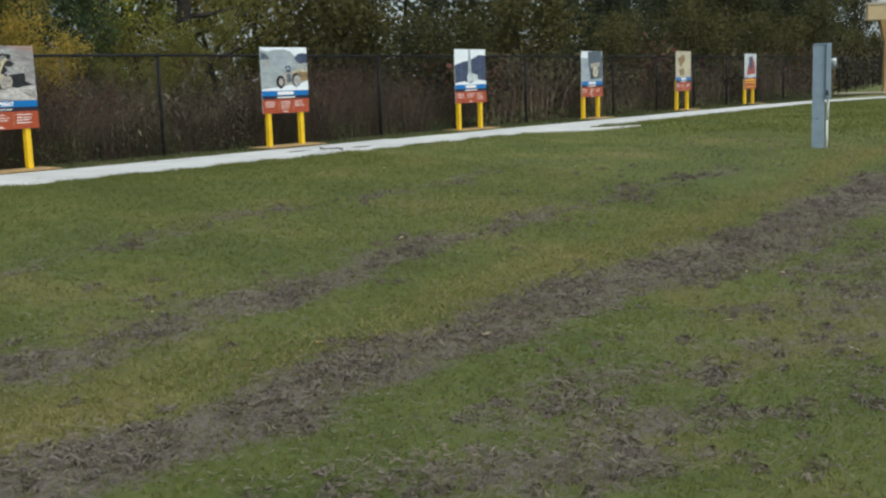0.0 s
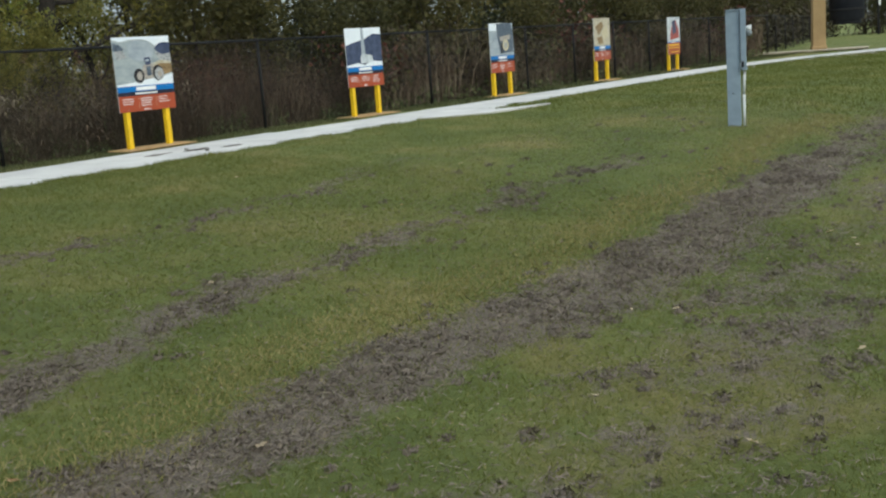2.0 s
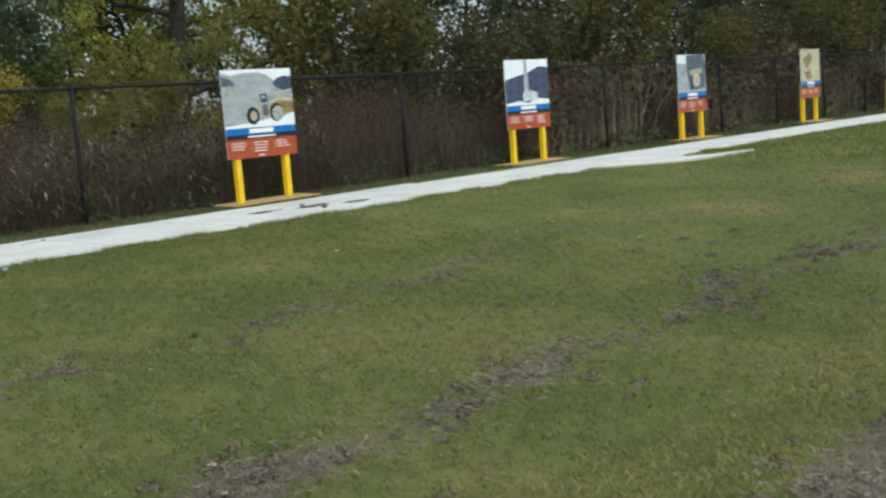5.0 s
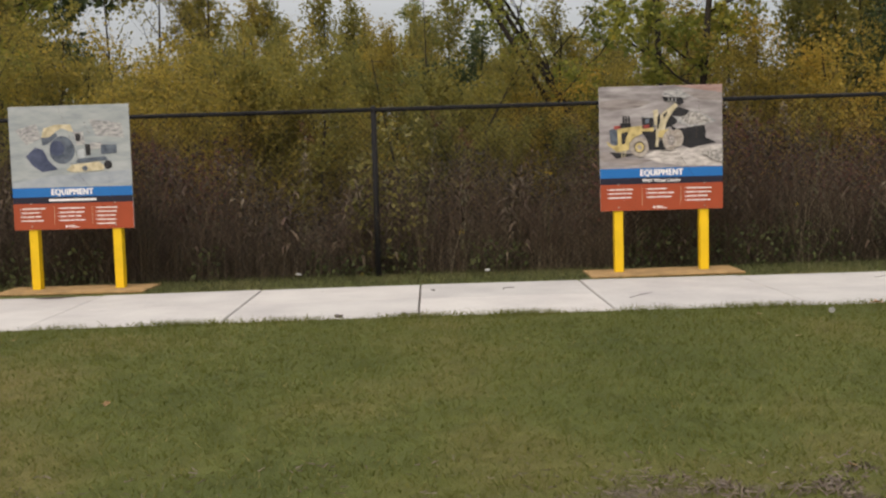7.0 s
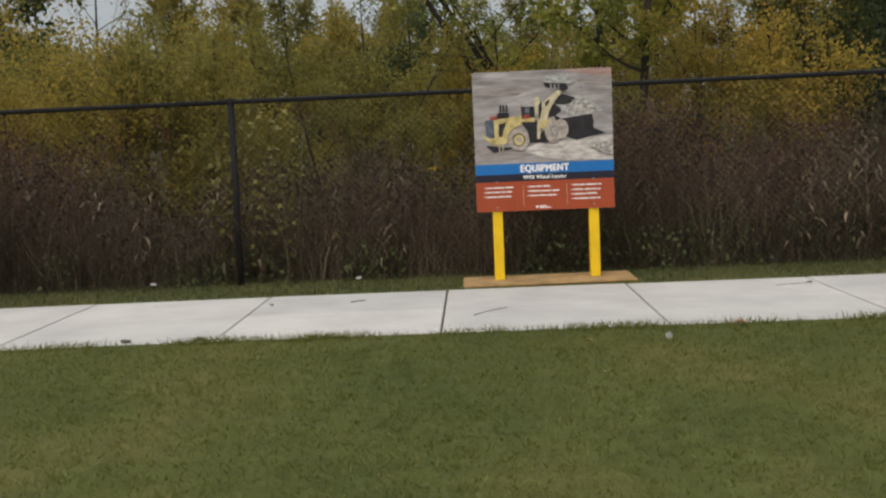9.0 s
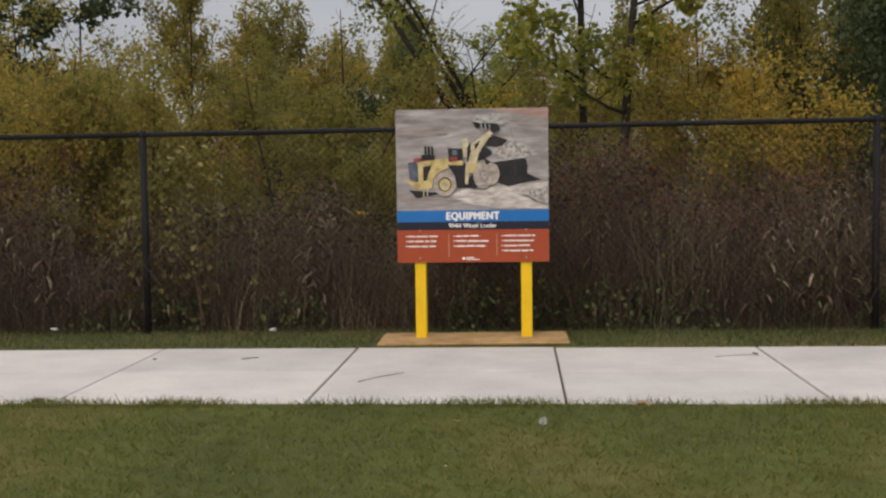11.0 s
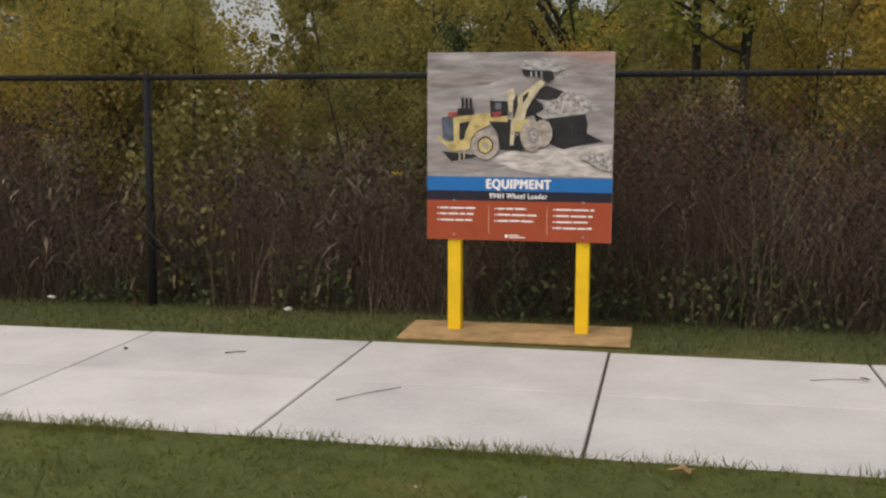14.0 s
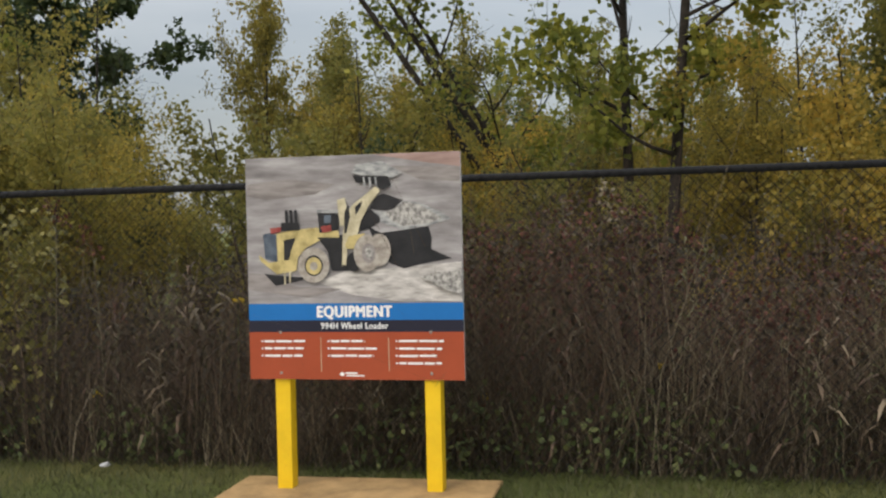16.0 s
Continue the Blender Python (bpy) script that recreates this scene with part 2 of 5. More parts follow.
M_PTYRE = print_material("print_dusty_tyre", [(0.3, (0.22, 0.19, 0.165)), (0.65, (0.46, 0.42, 0.37))], 30, None)
M_PBLACK = print_material("print_black", [(0.3, (0.008, 0.009, 0.012)), (0.7, (0.030, 0.030, 0.034))], 8, None)
M_PROCK = print_material("print_rubble", [(0.38, (0.16, 0.155, 0.15)), (0.62, (0.52, 0.50, 0.47))], 45, None)
M_PSTEEL = print_material("print_grey_steel", [(0.35, (0.17, 0.18, 0.19)), (0.65, (0.50, 0.50, 0.49))], 18, (1, 1, 3))
M_PSLATE = print_material("print_slate_blue", [(0.35, (0.045, 0.062, 0.090)), (0.65, (0.13, 0.16, 0.20))], 12, None)
M_PHILL = print_material("print_dark_hill", [(0.35, (0.030, 0.042, 0.085)), (0.65, (0.075, 0.095, 0.16))], 7, None)
M_PBROWN = print_material("print_brown", [(0.35, (0.14, 0.085, 0.04)), (0.65, (0.34, 0.24, 0.12))], 16, None)
M_PREDM = print_material("print_red_machine", [(0.35, (0.22, 0.03, 0.03)), (0.65, (0.42, 0.12, 0.10))], 16, None)
M_PDUST = print_material("print_pale_dust", [(0.36, (0.30, 0.28, 0.265)), (0.64, (0.66, 0.63, 0.60))], 14, (0.6, 1, 2.5))
M_PSTREAK = print_material("print_dark_earth", [(0.36, (0.19, 0.17, 0.165)), (0.64, (0.33, 0.30, 0.29))], 10, (0.5, 1, 3))
M_YLINE = painted("yellow_print", (0.80, 0.50, 0.03), 0.4, 0, 0.05, 4)
M_BG_QUARRY = print_material("print_quarry", [(0.30, (0.165, 0.152, 0.154)), (0.46, (0.265, 0.248, 0.250)), (0.58, (0.355, 0.336, 0.340)), (0.74, (0.54, 0.525, 0.525))], 5.0, (0.55, 1, 2.8), 8)
M_BG_HAZE = print_material("print_haze_blue", [(0.32, (0.24, 0.285, 0.325)), (0.68, (0.40, 0.44, 0.475))], 4.0, (0.8, 1, 1.4))
M_BG_PALE = print_material("print_pale_blue", [(0.32, (0.24, 0.285, 0.30)), (0.68, (0.40, 0.435, 0.44))], 5.0, (0.6, 1, 2.0))
M_BG_GREY = print_material("print_pale_grey", [(0.34, (0.36, 0.40, 0.42)), (0.52, (0.52, 0.56, 0.58)), (0.70, (0.72, 0.76, 0.80))], 5.0, (1, 1, 1))
M_BG_SKY = print_material("print_sky", [(0.3, (0.66, 0.72, 0.78)), (0.7, (0.82, 0.85, 0.88))], 3.0, None)
M_BG_TAN = print_material("print_tan", [(0.34, (0.33, 0.29, 0.20)), (0.66, (0.58, 0.53, 0.42))], 9.0, None)
M_BLUEGREY = painted("blue_grey_enamel", (0.225, 0.285, 0.345), 0.5, 0.0, 0.16, 4)
M_CONDUIT = painted("white_plastic_conduit", (0.62, 0.64, 0.64), 0.5, 0, 0.12, 8)
M_GLASS_GREY = painted("grey_lens", (0.20, 0.23, 0.25), 0.2, 0, 0.1, 8)
M_TAN = painted("tan_stucco", (0.36, 0.245, 0.120), 0.9, 0, 0.16, 1.2)
M_TANCAP = painted("pale_tan_cap", (0.48, 0.37, 0.22), 0.85, 0, 0.14, 1.2)
M_TIMBER = painted("bleached_timber", (0.42, 0.36, 0.27), 0.9, 0, 0.25, 2)
M_RUBBER = painted("dark_blue_black_rubber", (0.016, 0.018, 0.026), 0.7, 0, 0.4, 1.5)
M_LEAFLITTER = painted("fallen_leaf_tan", (0.42, 0.27, 0.14), 0.8, 0, 0.35, 20)
M_LEAFPALE = painted("fallen_leaf_pale", (0.52, 0.42, 0.28), 0.8, 0, 0.3, 20)
M_SOIL = painted("dried_mud", (0.085, 0.070, 0.056), 0.95, 0, 0.4, 12)
M_BLOOM = foliage("yellow_bloom", [(0.0, (0.45, 0.30, 0.02)), (1.0, (0.75, 0.52, 0.03))], 0.6, 0.2)
M_TWIG = painted("dark_twig", (0.055, 0.045, 0.038), 0.9, 0, 0.4, 30)
M_PAPER = painted("white_paper", (0.44, 0.44, 0.43), 0.8, 0, 0.15, 20)


# ---- mesh helpers ----
def link_mesh(name, bm, mat, parent=None, label="", smooth=False):
    me = bpy.data.meshes.new(name)
    bm.to_mesh(me)
    bm.free()
    if smooth:
        for p in me.polygons:
            p.use_smooth = True
    if mat:
        me.materials.append(mat)
    ob = new(name, me)
    if parent:
        ob.parent = parent
    if label:
        ob["label"] = label
    return ob


def part(name, bm, mat, parent, label="", smooth=False):
    """One mesh object under a thing or under a part."""
    return link_mesh(name, bm, mat, parent, label, smooth)


def box_bm(x0, y0, z0, x1, y1, z1, bevel=0.0, segments=1):
    bm = bmesh.new()
    bmesh.ops.create_cube(bm, size=1.0)
    for v in bm.verts:
        v.co = Vector(((x0 + x1) / 2 + v.co.x * (x1 - x0), (y0 + y1) / 2 + v.co.y * (y1 - y0), (z0 + z1) / 2 + v.co.z * (z1 - z0)))
    if bevel:
        bmesh.ops.bevel(bm, geom=bm.edges[:], offset=bevel, segments=segments, affect="EDGES", profile=0.6)
    return bm


def rod_bm(a, b, r0, r1=None, sides=8, bm=None):
    bm = bm or bmesh.new()
    a, b = Vector(a), Vector(b)
    r1 = r0 if r1 is None else r1
    m = Matrix.Translation((a + b) / 2) @ (b - a).to_track_quat("Z", "Y").to_matrix().to_4x4()
    bmesh.ops.create_cone(bm, cap_ends=True, segments=sides, radius1=r0, radius2=r1, depth=(b - a).length, matrix=m)
    return bm


def mesh_arrays(name, verts, faces, mat, parent=None, label=""):
    """A mesh from an (n, 3) array of places and an (m, k) array of corners."""
    me = bpy.data.meshes.new(name)
    n, (m, k) = len(verts), faces.shape
    me.vertices.add(n)
    me.vertices.foreach_set("co", np.ascontiguousarray(verts, dtype=np.float32).ravel())
    me.loops.add(m * k)
    me.loops.foreach_set("vertex_index", np.ascontiguousarray(faces, dtype=np.int32).ravel())
    me.polygons.add(m)
    me.polygons.foreach_set("loop_start", np.arange(0, m * k, k, dtype=np.int32))
    me.update(calc_edges=True)
    me.materials.append(mat)
    ob = new(name, me)
    if parent:
        ob.parent = parent
    if label:
        ob["label"] = label
    return ob


def empty(name, m, label, category, group="", kind=""):
    e = new(name)
    e.empty_display_size = 0.1
    e.matrix_world = m
    return tagged(e, label, category, group, kind)


# ---- lie of the land ----
def step01(a, b, v):
    k = np.clip((np.asarray(v, dtype=float) - a) / (b - a), 0, 1)
    return k * k * (3 - 2 * k)


def rise(x):
    return -0.025 * (1 - step01(-7, -2, x)) + 0.022 * step01(2, 13, x) + 0.010 * step01(14, 26, x)


def land(x, y):
    """Height of the ground: level by the path, falling away across the lawn into a shallow swale."""
    x, y = np.asarray(x, dtype=float), np.asarray(y, dtype=float)
    z = -0.30 * step01(-3.0, -8.2, y) - 0.50 * step01(-6.2, -13.2, y) + 0.14 * step01(-13.4, -16, y)
    z = z + 0.30 * step01(2, 11, x) * step01(-4, -9, y)
    z = z + rise(x) * step01(-9, -3, y)
    z = z + 0.015 * np.sin(x * 0.9 + y * 0.5) * step01(-3.2, -6, y)
    return z


def thatch(x, y):
    """How much mown, dried grass lies there: windrows left along the mower's lines."""
    x, y = np.asarray(x, dtype=float), np.asarray(y, dtype=float)
    wav = 0.07 * np.sin(x * 0.9 + 0.4) + 0.06 * np.sin(x * 2.3 + 1.0) + 0.05 * np.sin(x * 5.3 + 2 * y)
    rag = 0.75 + 0.25 * np.sin(x * 1.9 + 3.0 * np.sin(y * 1.1)) * np.sin(y * 3.7 + x * 0.7) + 0.15 * np.sin(x * 6.1 + y * 5.2)
    off = y + 10.55 + wav
    wide = np.where(off > 0, 0.32, 0.46 + 0.34 * step01(-3, 2, x))
    a = np.exp(-((off / wide) ** 2)) * (1 - 0.45 * step01(5, 9, x)) * (0.55 + 0.5 * rag)
    line = -9.00 + 0.62 * step01(-4, 2, x) - 0.50 * step01(4, 8, x)
    b = (0.56 + 0.12 * step01(1, -2, x)) * np.exp(-(((y - line + 1.3 * wav) / (0.33 + 0.14 * step01(1, -3, x))) ** 2)) * (0.15 + 0.95 * rag) * (1 - step01(5.5, 8.5, x))
    c = 0.50 * np.exp(-(((y + 6.48 - 0.12 * x + 1.5 * wav) / 0.26) ** 2)) * (1 - step01(6, 9, x)) * rag
    d = 0.66 * np.exp(-(((y + 12.35 - 0.05 * x + 1.5 * wav) / 0.36) ** 2)) * (1 - step01(0, 4, x)) * rag
    e = 0.50 * step01(-10.9, -11.8, y) * (1 - 0.5 * step01(-12.5, -13.6, y)) * rag
    return np.maximum.reduce([a, b, c, d, e])


PATH_FAR, PATH_NEAR, BAY = -0.41, -2.53, 1.524


def bend(x):
    """How far the path swings away from the fence at its far end."""
    return -0.0150 * np.maximum(np.asarray(x, dtype=float) - 27, 0) ** 2


# ground: one sheet, fine where the walk passes, out to the horizon
gx = np.unique(np.concatenate([np.array([-900, -400, -200, -100, -60, -40, -25]), np.arange(-16, 34, 0.25), np.arange(34, 80, 2.0), np.array([100, 150, 250, 450, 900])]))
gy = np.unique(np.concatenate([np.array([-900, -400, -200, -100, -60, -40, -28, -22]), np.arange(-18, 2.01, 0.2), np.array([PATH_NEAR, PATH_NEAR + 0.03, PATH_FAR, PATH_FAR - 0.03]), np.arange(3, 30, 3.0), np.array([45, 80, 150, 300, 900])]))
GX, GY = np.meshgrid(gx, gy)
GZ = land(GX, GY)
GB = GY - bend(np.minimum(GX, 90))
on_path = (GB > PATH_NEAR + 0.02) & (GB < PATH_FAR - 0.02) & (GX < 90)
on_path &= ~((GX > 9.5) & (GB > PATH_FAR - 0.24)) & ~((GX > 15.5) & (GB < PATH_NEAR + 0.20))
on_path = np.where(GX > 27, (GB > PATH_NEAR - 0.25) & (GB < PATH_FAR + 0.25) & (GX < 90), on_path)
GZ = np.where(on_path, GZ - 0.10, GZ)
gi = np.arange(GX.size).reshape(GX.shape)
gfaces = np.stack([gi[:-1, :-1], gi[:-1, 1:], gi[1:, 1:], gi[1:, :-1]], -1).reshape(-1, 4)
ground = mesh_arrays("ground", np.stack([GX, GY, GZ], -1).reshape(-1, 3), gfaces, M_LAWN)
tagged(ground, "mown autumn lawn with drying clippings sloping to a shallow swale", "lawn", kind="structure")
attr = ground.data.attributes.new("thatch", "FLOAT", "POINT")
attr.data.foreach_set("value", thatch(GX, GY).astype(np.float32).ravel())
for p in ground.data.polygons:
    p.use_smooth = True

# ---- fence ----
FENCE_Y = 0.50
fence = empty("chain_link_fence", pose(0, FENCE_Y, 0), "black vinyl-coated chain-link fence along the wood edge", "fence")
post_at = [(x, 0.0) for x in (-14.9, -11.9, -8.9, -2.86, 3.32, 9.17, 14.95, 19.6, 22.4, 25.1, 27.8, 30.5, 33.3)]
post_at += [(37.0, 0.05), (41.3, 0.4), (46, 1.5), (51, 2.6), (56, 3.7), (62, 4.9), (68, 6.2), (74, 7.5), (80, 8.8)]


def rail_z(x):
    return float(np.interp(x, (-5, 2.5, 6, 15), (1.714, 1.750, 1.740, 1.738)))


def chain_link(length, z0, z1, pitch=0.072, r=0.0021):
    """Woven wire fabric: two crossing families of slanting wires, cut to the panel, with knuckles along the top."""
    verts, faces = [], []
    h = z1 - z0
    for slant, dy in ((1, -0.027), (-1, -0.031)):
        s = -h
        while s < length + h:
            xa, xb = (s, s + h) if slant > 0 else (s + h, s)
            lo, hi = 0.0, 1.0
            for edge in (0.0, length):
                k = (edge - xa) / (xb - xa)
                if (xb > xa) == (edge == 0.0):
                    lo = max(lo, k)
                else:
                    hi = min(hi, k)
            if hi - lo > 0.02:
                a = Vector((xa + (xb - xa) * lo, dy, z0 + h * lo))
                b = Vector((xa + (xb - xa) * hi, dy, z0 + h * hi + (0.012 if hi > 0.999 else 0)))
                i = len(verts)
                for p in (a, b):
                    verts += [(p.x - r, p.y, p.z), (p.x + r, p.y - r, p.z), (p.x + r * 0.6, p.y + r, p.z)]
                faces += [(i, i + 1, i + 4, i + 3), (i + 1, i + 2, i + 5, i + 4), (i + 2, i, i + 3, i + 5)]
            s += pitch
    return np.array(verts), np.array(faces)


for k, (x, y) in enumerate(post_at):
    base = float(rise(x))
    bm = rod_bm((x, y, base - 0.05), (x, y, rail_z(x) + 0.02), 0.031, sides=10)
    bmesh.ops.create_uvsphere(bm, u_segments=10, v_segments=5, radius=0.036, matrix=Matrix.Translation((x, y, rail_z(x) + 0.02)) @ Matrix.Diagonal((1, 1, 0.55, 1)))
    upright = part("post", bm, M_BLACK, fence, smooth=True)
    part("tie_band", rod_bm((x - 0.02, y - 0.004, rail_z(x)), (x + 0.02, y - 0.004, rail_z(x)), 0.032, sides=10), M_BLACK, upright)
    if k + 1 < len(post_at):
        x2, y2 = post_at[k + 1]
        part("top_rail", rod_bm((x, y - 0.004, rail_z(x)), (x2, y2 - 0.004, rail_z(x2)), 0.022, sides=10), M_BLACK, fence, smooth=True)
        far_off = x > 20
        coarse = x > 36
        v, f = chain_link(math.hypot(x2 - x, y2 - y), base + 0.02, rail_z(x) + 0.015, 0.5 if coarse else 0.11 if far_off else 0.066, 0.0035 if far_off else 0.0021)
        mesh = mesh_arrays("chain_link", v, f, M_BLACK, fence)
        mesh.matrix_local = pose(x, y, 0, 0, 0, math.degrees(math.atan2(y2 - y, x2 - x)))

# ---- signs ----
BOARD = 1.219


def sheet_bm(points, y, depth=0.0012):
    """A flat printed shape on the board: points are (across, up), a hair thick, facing the path."""
    bm = bmesh.new()
    f = bm.faces.new([bm.verts.new((p[0], y, p[1])) for p in points])
    f.normal_update()
    if f.normal.y > 0:
        f.normal_flip()
    r = bmesh.ops.extrude_face_region(bm, geom=[f])
    for v in r["geom"]:
        if isinstance(v, bmesh.types.BMVert):
            v.co.y += depth
    bmesh.ops.recalc_face_normals(bm, faces=bm.faces[:])
    return bm


def disc_points(cx, cz, rx, rz, n=20):
    return [(cx + rx * math.cos(2 * math.pi * k / n), cz + rz * math.sin(2 * math.pi * k / n)) for k in range(n)]


class Picture:
    """Lays shapes of a printed photo on a board; u runs right and v down, 0 to 1, over the photo."""

    def __init__(self, sign, z_top, height):
        self.sign, self.z, self.h, self.y, self.photo = sign, z_top, height, -0.0072, None

    def at(self, u, v):
        return ((u - 0.5) * BOARD * 0.999, self.z - v * self.h)

    def poly(self, name, mat, *uv):
        self.y -= 0.0004
        ob = part(name, sheet_bm([self.at(u, v) for u, v in uv], self.y), mat, self.photo or self.sign)
        self.photo = self.photo or ob

    def disc(self, name, mat, u, v, ru, rv=None):
        self.y -= 0.0004
        cx, cz = self.at(u, v)
        part(name, sheet_bm(disc_points(cx, cz, ru * BOARD, (rv or ru) * BOARD), self.y), mat, self.photo)


def text_part(body, x, z, height, y, mat, parent, bold=0.0, width=None):
    """Lettering as a thin raised mesh; bold strokes are thickened by overlaid copies, each a hair prouder."""
    cu = bpy.data.curves.new("lettering", "FONT")
    cu.body = body
    cu.size = height / 0.70
    cu.align_x = "CENTER"
    cu.space_character = 1.14
    tmp = bpy.data.objects.new("lettering", cu)
    scene.collection.objects.link(tmp)
    dg = bpy.context.evaluated_depsgraph_get()
    flat = bpy.data.meshes.new_from_object(tmp.evaluated_get(dg))
    bpy.data.objects.remove(tmp)
    xs = [v.co.x for v in flat.vertices]
    k = width / (max(xs) - min(xs)) if width else 1.0
    bm = bmesh.new()
    for q, (dx, dz) in enumerate(((0, 0), (-bold, 0), (bold, 0), (0, -bold * 0.6), (0, bold * 0.6))):
        before = len(bm.verts)
        bm.from_mesh(flat)
        bm.verts.ensure_lookup_table()
        for v in bm.verts[before:]:
            v.co = Vector((x + v.co.x * k + dx, y - 0.0003 * q, z + v.co.y + dz))
    return part("lettering", bm, mat, parent)


def bar(parent, x0, x1, z, h, y=-0.0082, mat=None):
    part("text_line", sheet_bm([(x0, z - h / 2), (x1, z - h / 2), (x1, z + h / 2), (x0, z + h / 2)], y), mat or M_WHITE, parent)


def sign_base(x, dz, label, turn=0.0, back=0.0, lines=(3, 3, 4), letters="", sub="", plain=False):
    """Display sign: square printed board screwed to two yellow posts on a sheet of plywood."""
    sign = empty("display_sign", pose(x, back, dz, 0, 0, turn), label, "sign", "display signs along the path")
    for side in (-1, 1):
        part("post", box_bm(side * 0.427 - 0.044, 0.010, 0.0, side * 0.427 + 0.044, 0.099, 0.98, 0.004), M_POST, sign, "yellow painted square post")
    z0, z1 = 0.636, 0.636 + 1.226
    part("board", box_bm(-BOARD / 2, -0.0065, z0, BOARD / 2, 0.0085, z1, 0.002), M_EDGE, sign, "white composite board")
    h = z1 - z0
    zb, zn, zr = z1 - 0.658 * h, z1 - 0.734 * h, z1 - 0.787 * h
    half = BOARD / 2 - 0.0005

    def band(name, a, b, mat):
        return part(name, sheet_bm([(-half, a), (half, a), (half, b), (-half, b)], -0.0073), mat, sign)

    blue = band("blue_band", zn, zb, M_BLUE)
    navy = band("navy_band", zr, zn, M_NAVY)
    red = band("red_panel", z0 + 0.0005, zr, M_RED)
    if letters:
        text_part(letters, 0, zn + 0.018, 0.060, -0.0082, M_WHITE, blue, 0.0048, 0.42)
    else:
        bar(blue, -0.21, 0.21, (zb + zn) / 2, 0.060)
    if sub:
        text_part(sub, 0, zr + 0.018, 0.034, -0.0082, M_WHITE, navy, 0.0016, 0.38)
    else:
        bar(navy, -0.24, 0.24, (zn + zr) / 2, 0.022)
    if not plain:
        rng = random.Random(int(x * 10) + 77)
        for c, n in enumerate(lines):
            xl = -0.535 + c * 0.385
            if c:
                part("divider", sheet_bm([(xl - 0.045, z0 + 0.045), (xl - 0.042, z0 + 0.045), (xl - 0.042, zr - 0.03), (xl - 0.045, zr - 0.03)], -0.0082), M_PCREAM, red)
            for k in range(n):
                z = zr - 0.050 - k * 0.040
                part("bullet", sheet_bm(disc_points(xl, z, 0.0055, 0.0055, 8), -0.0082), M_WHITE, red)
                w, a = rng.uniform(0.19, 0.275), 0.014
                while a < w:
                    b = min(a + rng.uniform(0.035, 0.105), w)
                    bar(red, xl + a, xl + b, z + rng.uniform(-0.001, 0.001), 0.0115)
                    a = b + 0.009
        part("emblem", sheet_bm(disc_points(-0.075, z0 + 0.030, 0.012, 0.012, 10), -0.0082), M_WHITE, red)
        bar(red, -0.055, 0.01, z0 + 0.036, 0.009)
        bar(red, -0.055, 0.05, z0 + 0.022, 0.007)
    for side in (-1, 1):
        for z in (z0 + 0.035, z0 + 0.26):
            bm = bmesh.new()
            bmesh.ops.create_uvsphere(bm, u_segments=8, v_segments=4, radius=0.009, matrix=Matrix.Translation((side * 0.427, -0.008, z)) @ Matrix.Diagonal((1, 0.4, 1, 1)))
            part("screw", bm, M_SCREW, sign)
    ply = link_mesh("plywood_sheet", box_bm(-0.755, -0.285, 0.0, 0.755, 0.30, 0.022, 0.006), M_PLY)
    ply.matrix_world = pose(x, back, max(float(rise(x)), dz) + 0.004, 0.4, -0.3, turn + 0.4)
    tagged(ply, "weathered brown plywood sheet lying under a sign's posts", "board", "plywood sheets under the signs")
    return sign, Picture(sign, z1 - 0.0005, 0.658 * h)


def ground_print(pic, mat):
    pic.poly("photo", mat, (0, 0), (1, 0), (1, 1), (0, 1))


# wheel loader sign
s, p = sign_base(0.0, 0.0, "square sign with yellow wheel loader photo on yellow posts", 0.0, 0.0, (3, 3, 4), "EQUIPMENT", "994H Wheel Loader")
ground_print(p, M_BG_QUARRY)
p.poly("photo_red_earth", print_material("print_red_earth", [(0.35, (0.26, 0.17, 0.15)), (0.65, (0.42, 0.29, 0.26))], 6, (0.6, 1, 3)), (0.60, 0.0), (1, 0), (1, 0.10), (0.86, 0.07))
p.poly("photo_light_ground", M_PDUST, (0.330, 0.854), (0.461, 0.785), (0.632, 0.770), (0.815, 0.750), (0.996, 0.730), (0.996, 0.992), (0.684, 0.984), (0.488, 0.941))
p.poly("photo_dark_streak", M_PSTREAK, (0.005, 0.180), (0.199, 0.150), (0.422, 0.195), (0.330, 0.258), (0.107, 0.287), (0.005, 0.258))
p.poly("photo_dark_streak", M_PSTREAK, (0.684, 0.082), (0.996, 0.102), (0.996, 0.199), (0.815, 0.180))
p.poly("photo_dark_streak", M_PSTREAK, (0.003, 0.785), (0.068, 0.795), (0.225, 0.883), (0.448, 0.902), (0.291, 0.961), (0.003, 0.902))
p.poly("photo_shade", M_PBLACK, (0.081, 0.795), (0.245, 0.820), (0.402, 0.795), (0.225, 0.854), (0.134, 0.877))
p.poly("photo_bucket", M_PBLACK, (0.573, 0.477), (0.632, 0.531), (0.737, 0.512), (0.852, 0.492), (0.865, 0.570), (0.861, 0.643), (0.953, 0.707), (0.815, 0.742), (0.737, 0.771), (0.678, 0.738), (0.632, 0.688))
p.poly("photo_bucket_lip", M_PSTEEL, (0.579, 0.371), (0.671, 0.391), (0.737, 0.316), (0.815, 0.332), (0.907, 0.398), (0.954, 0.445), (0.861, 0.484), (0.737, 0.512), (0.625, 0.453))
p.poly("photo_load", M_PROCK, (0.658, 0.398), (0.743, 0.322), (0.815, 0.346), (0.913, 0.439), (0.861, 0.469), (0.737, 0.488), (0.684, 0.445))
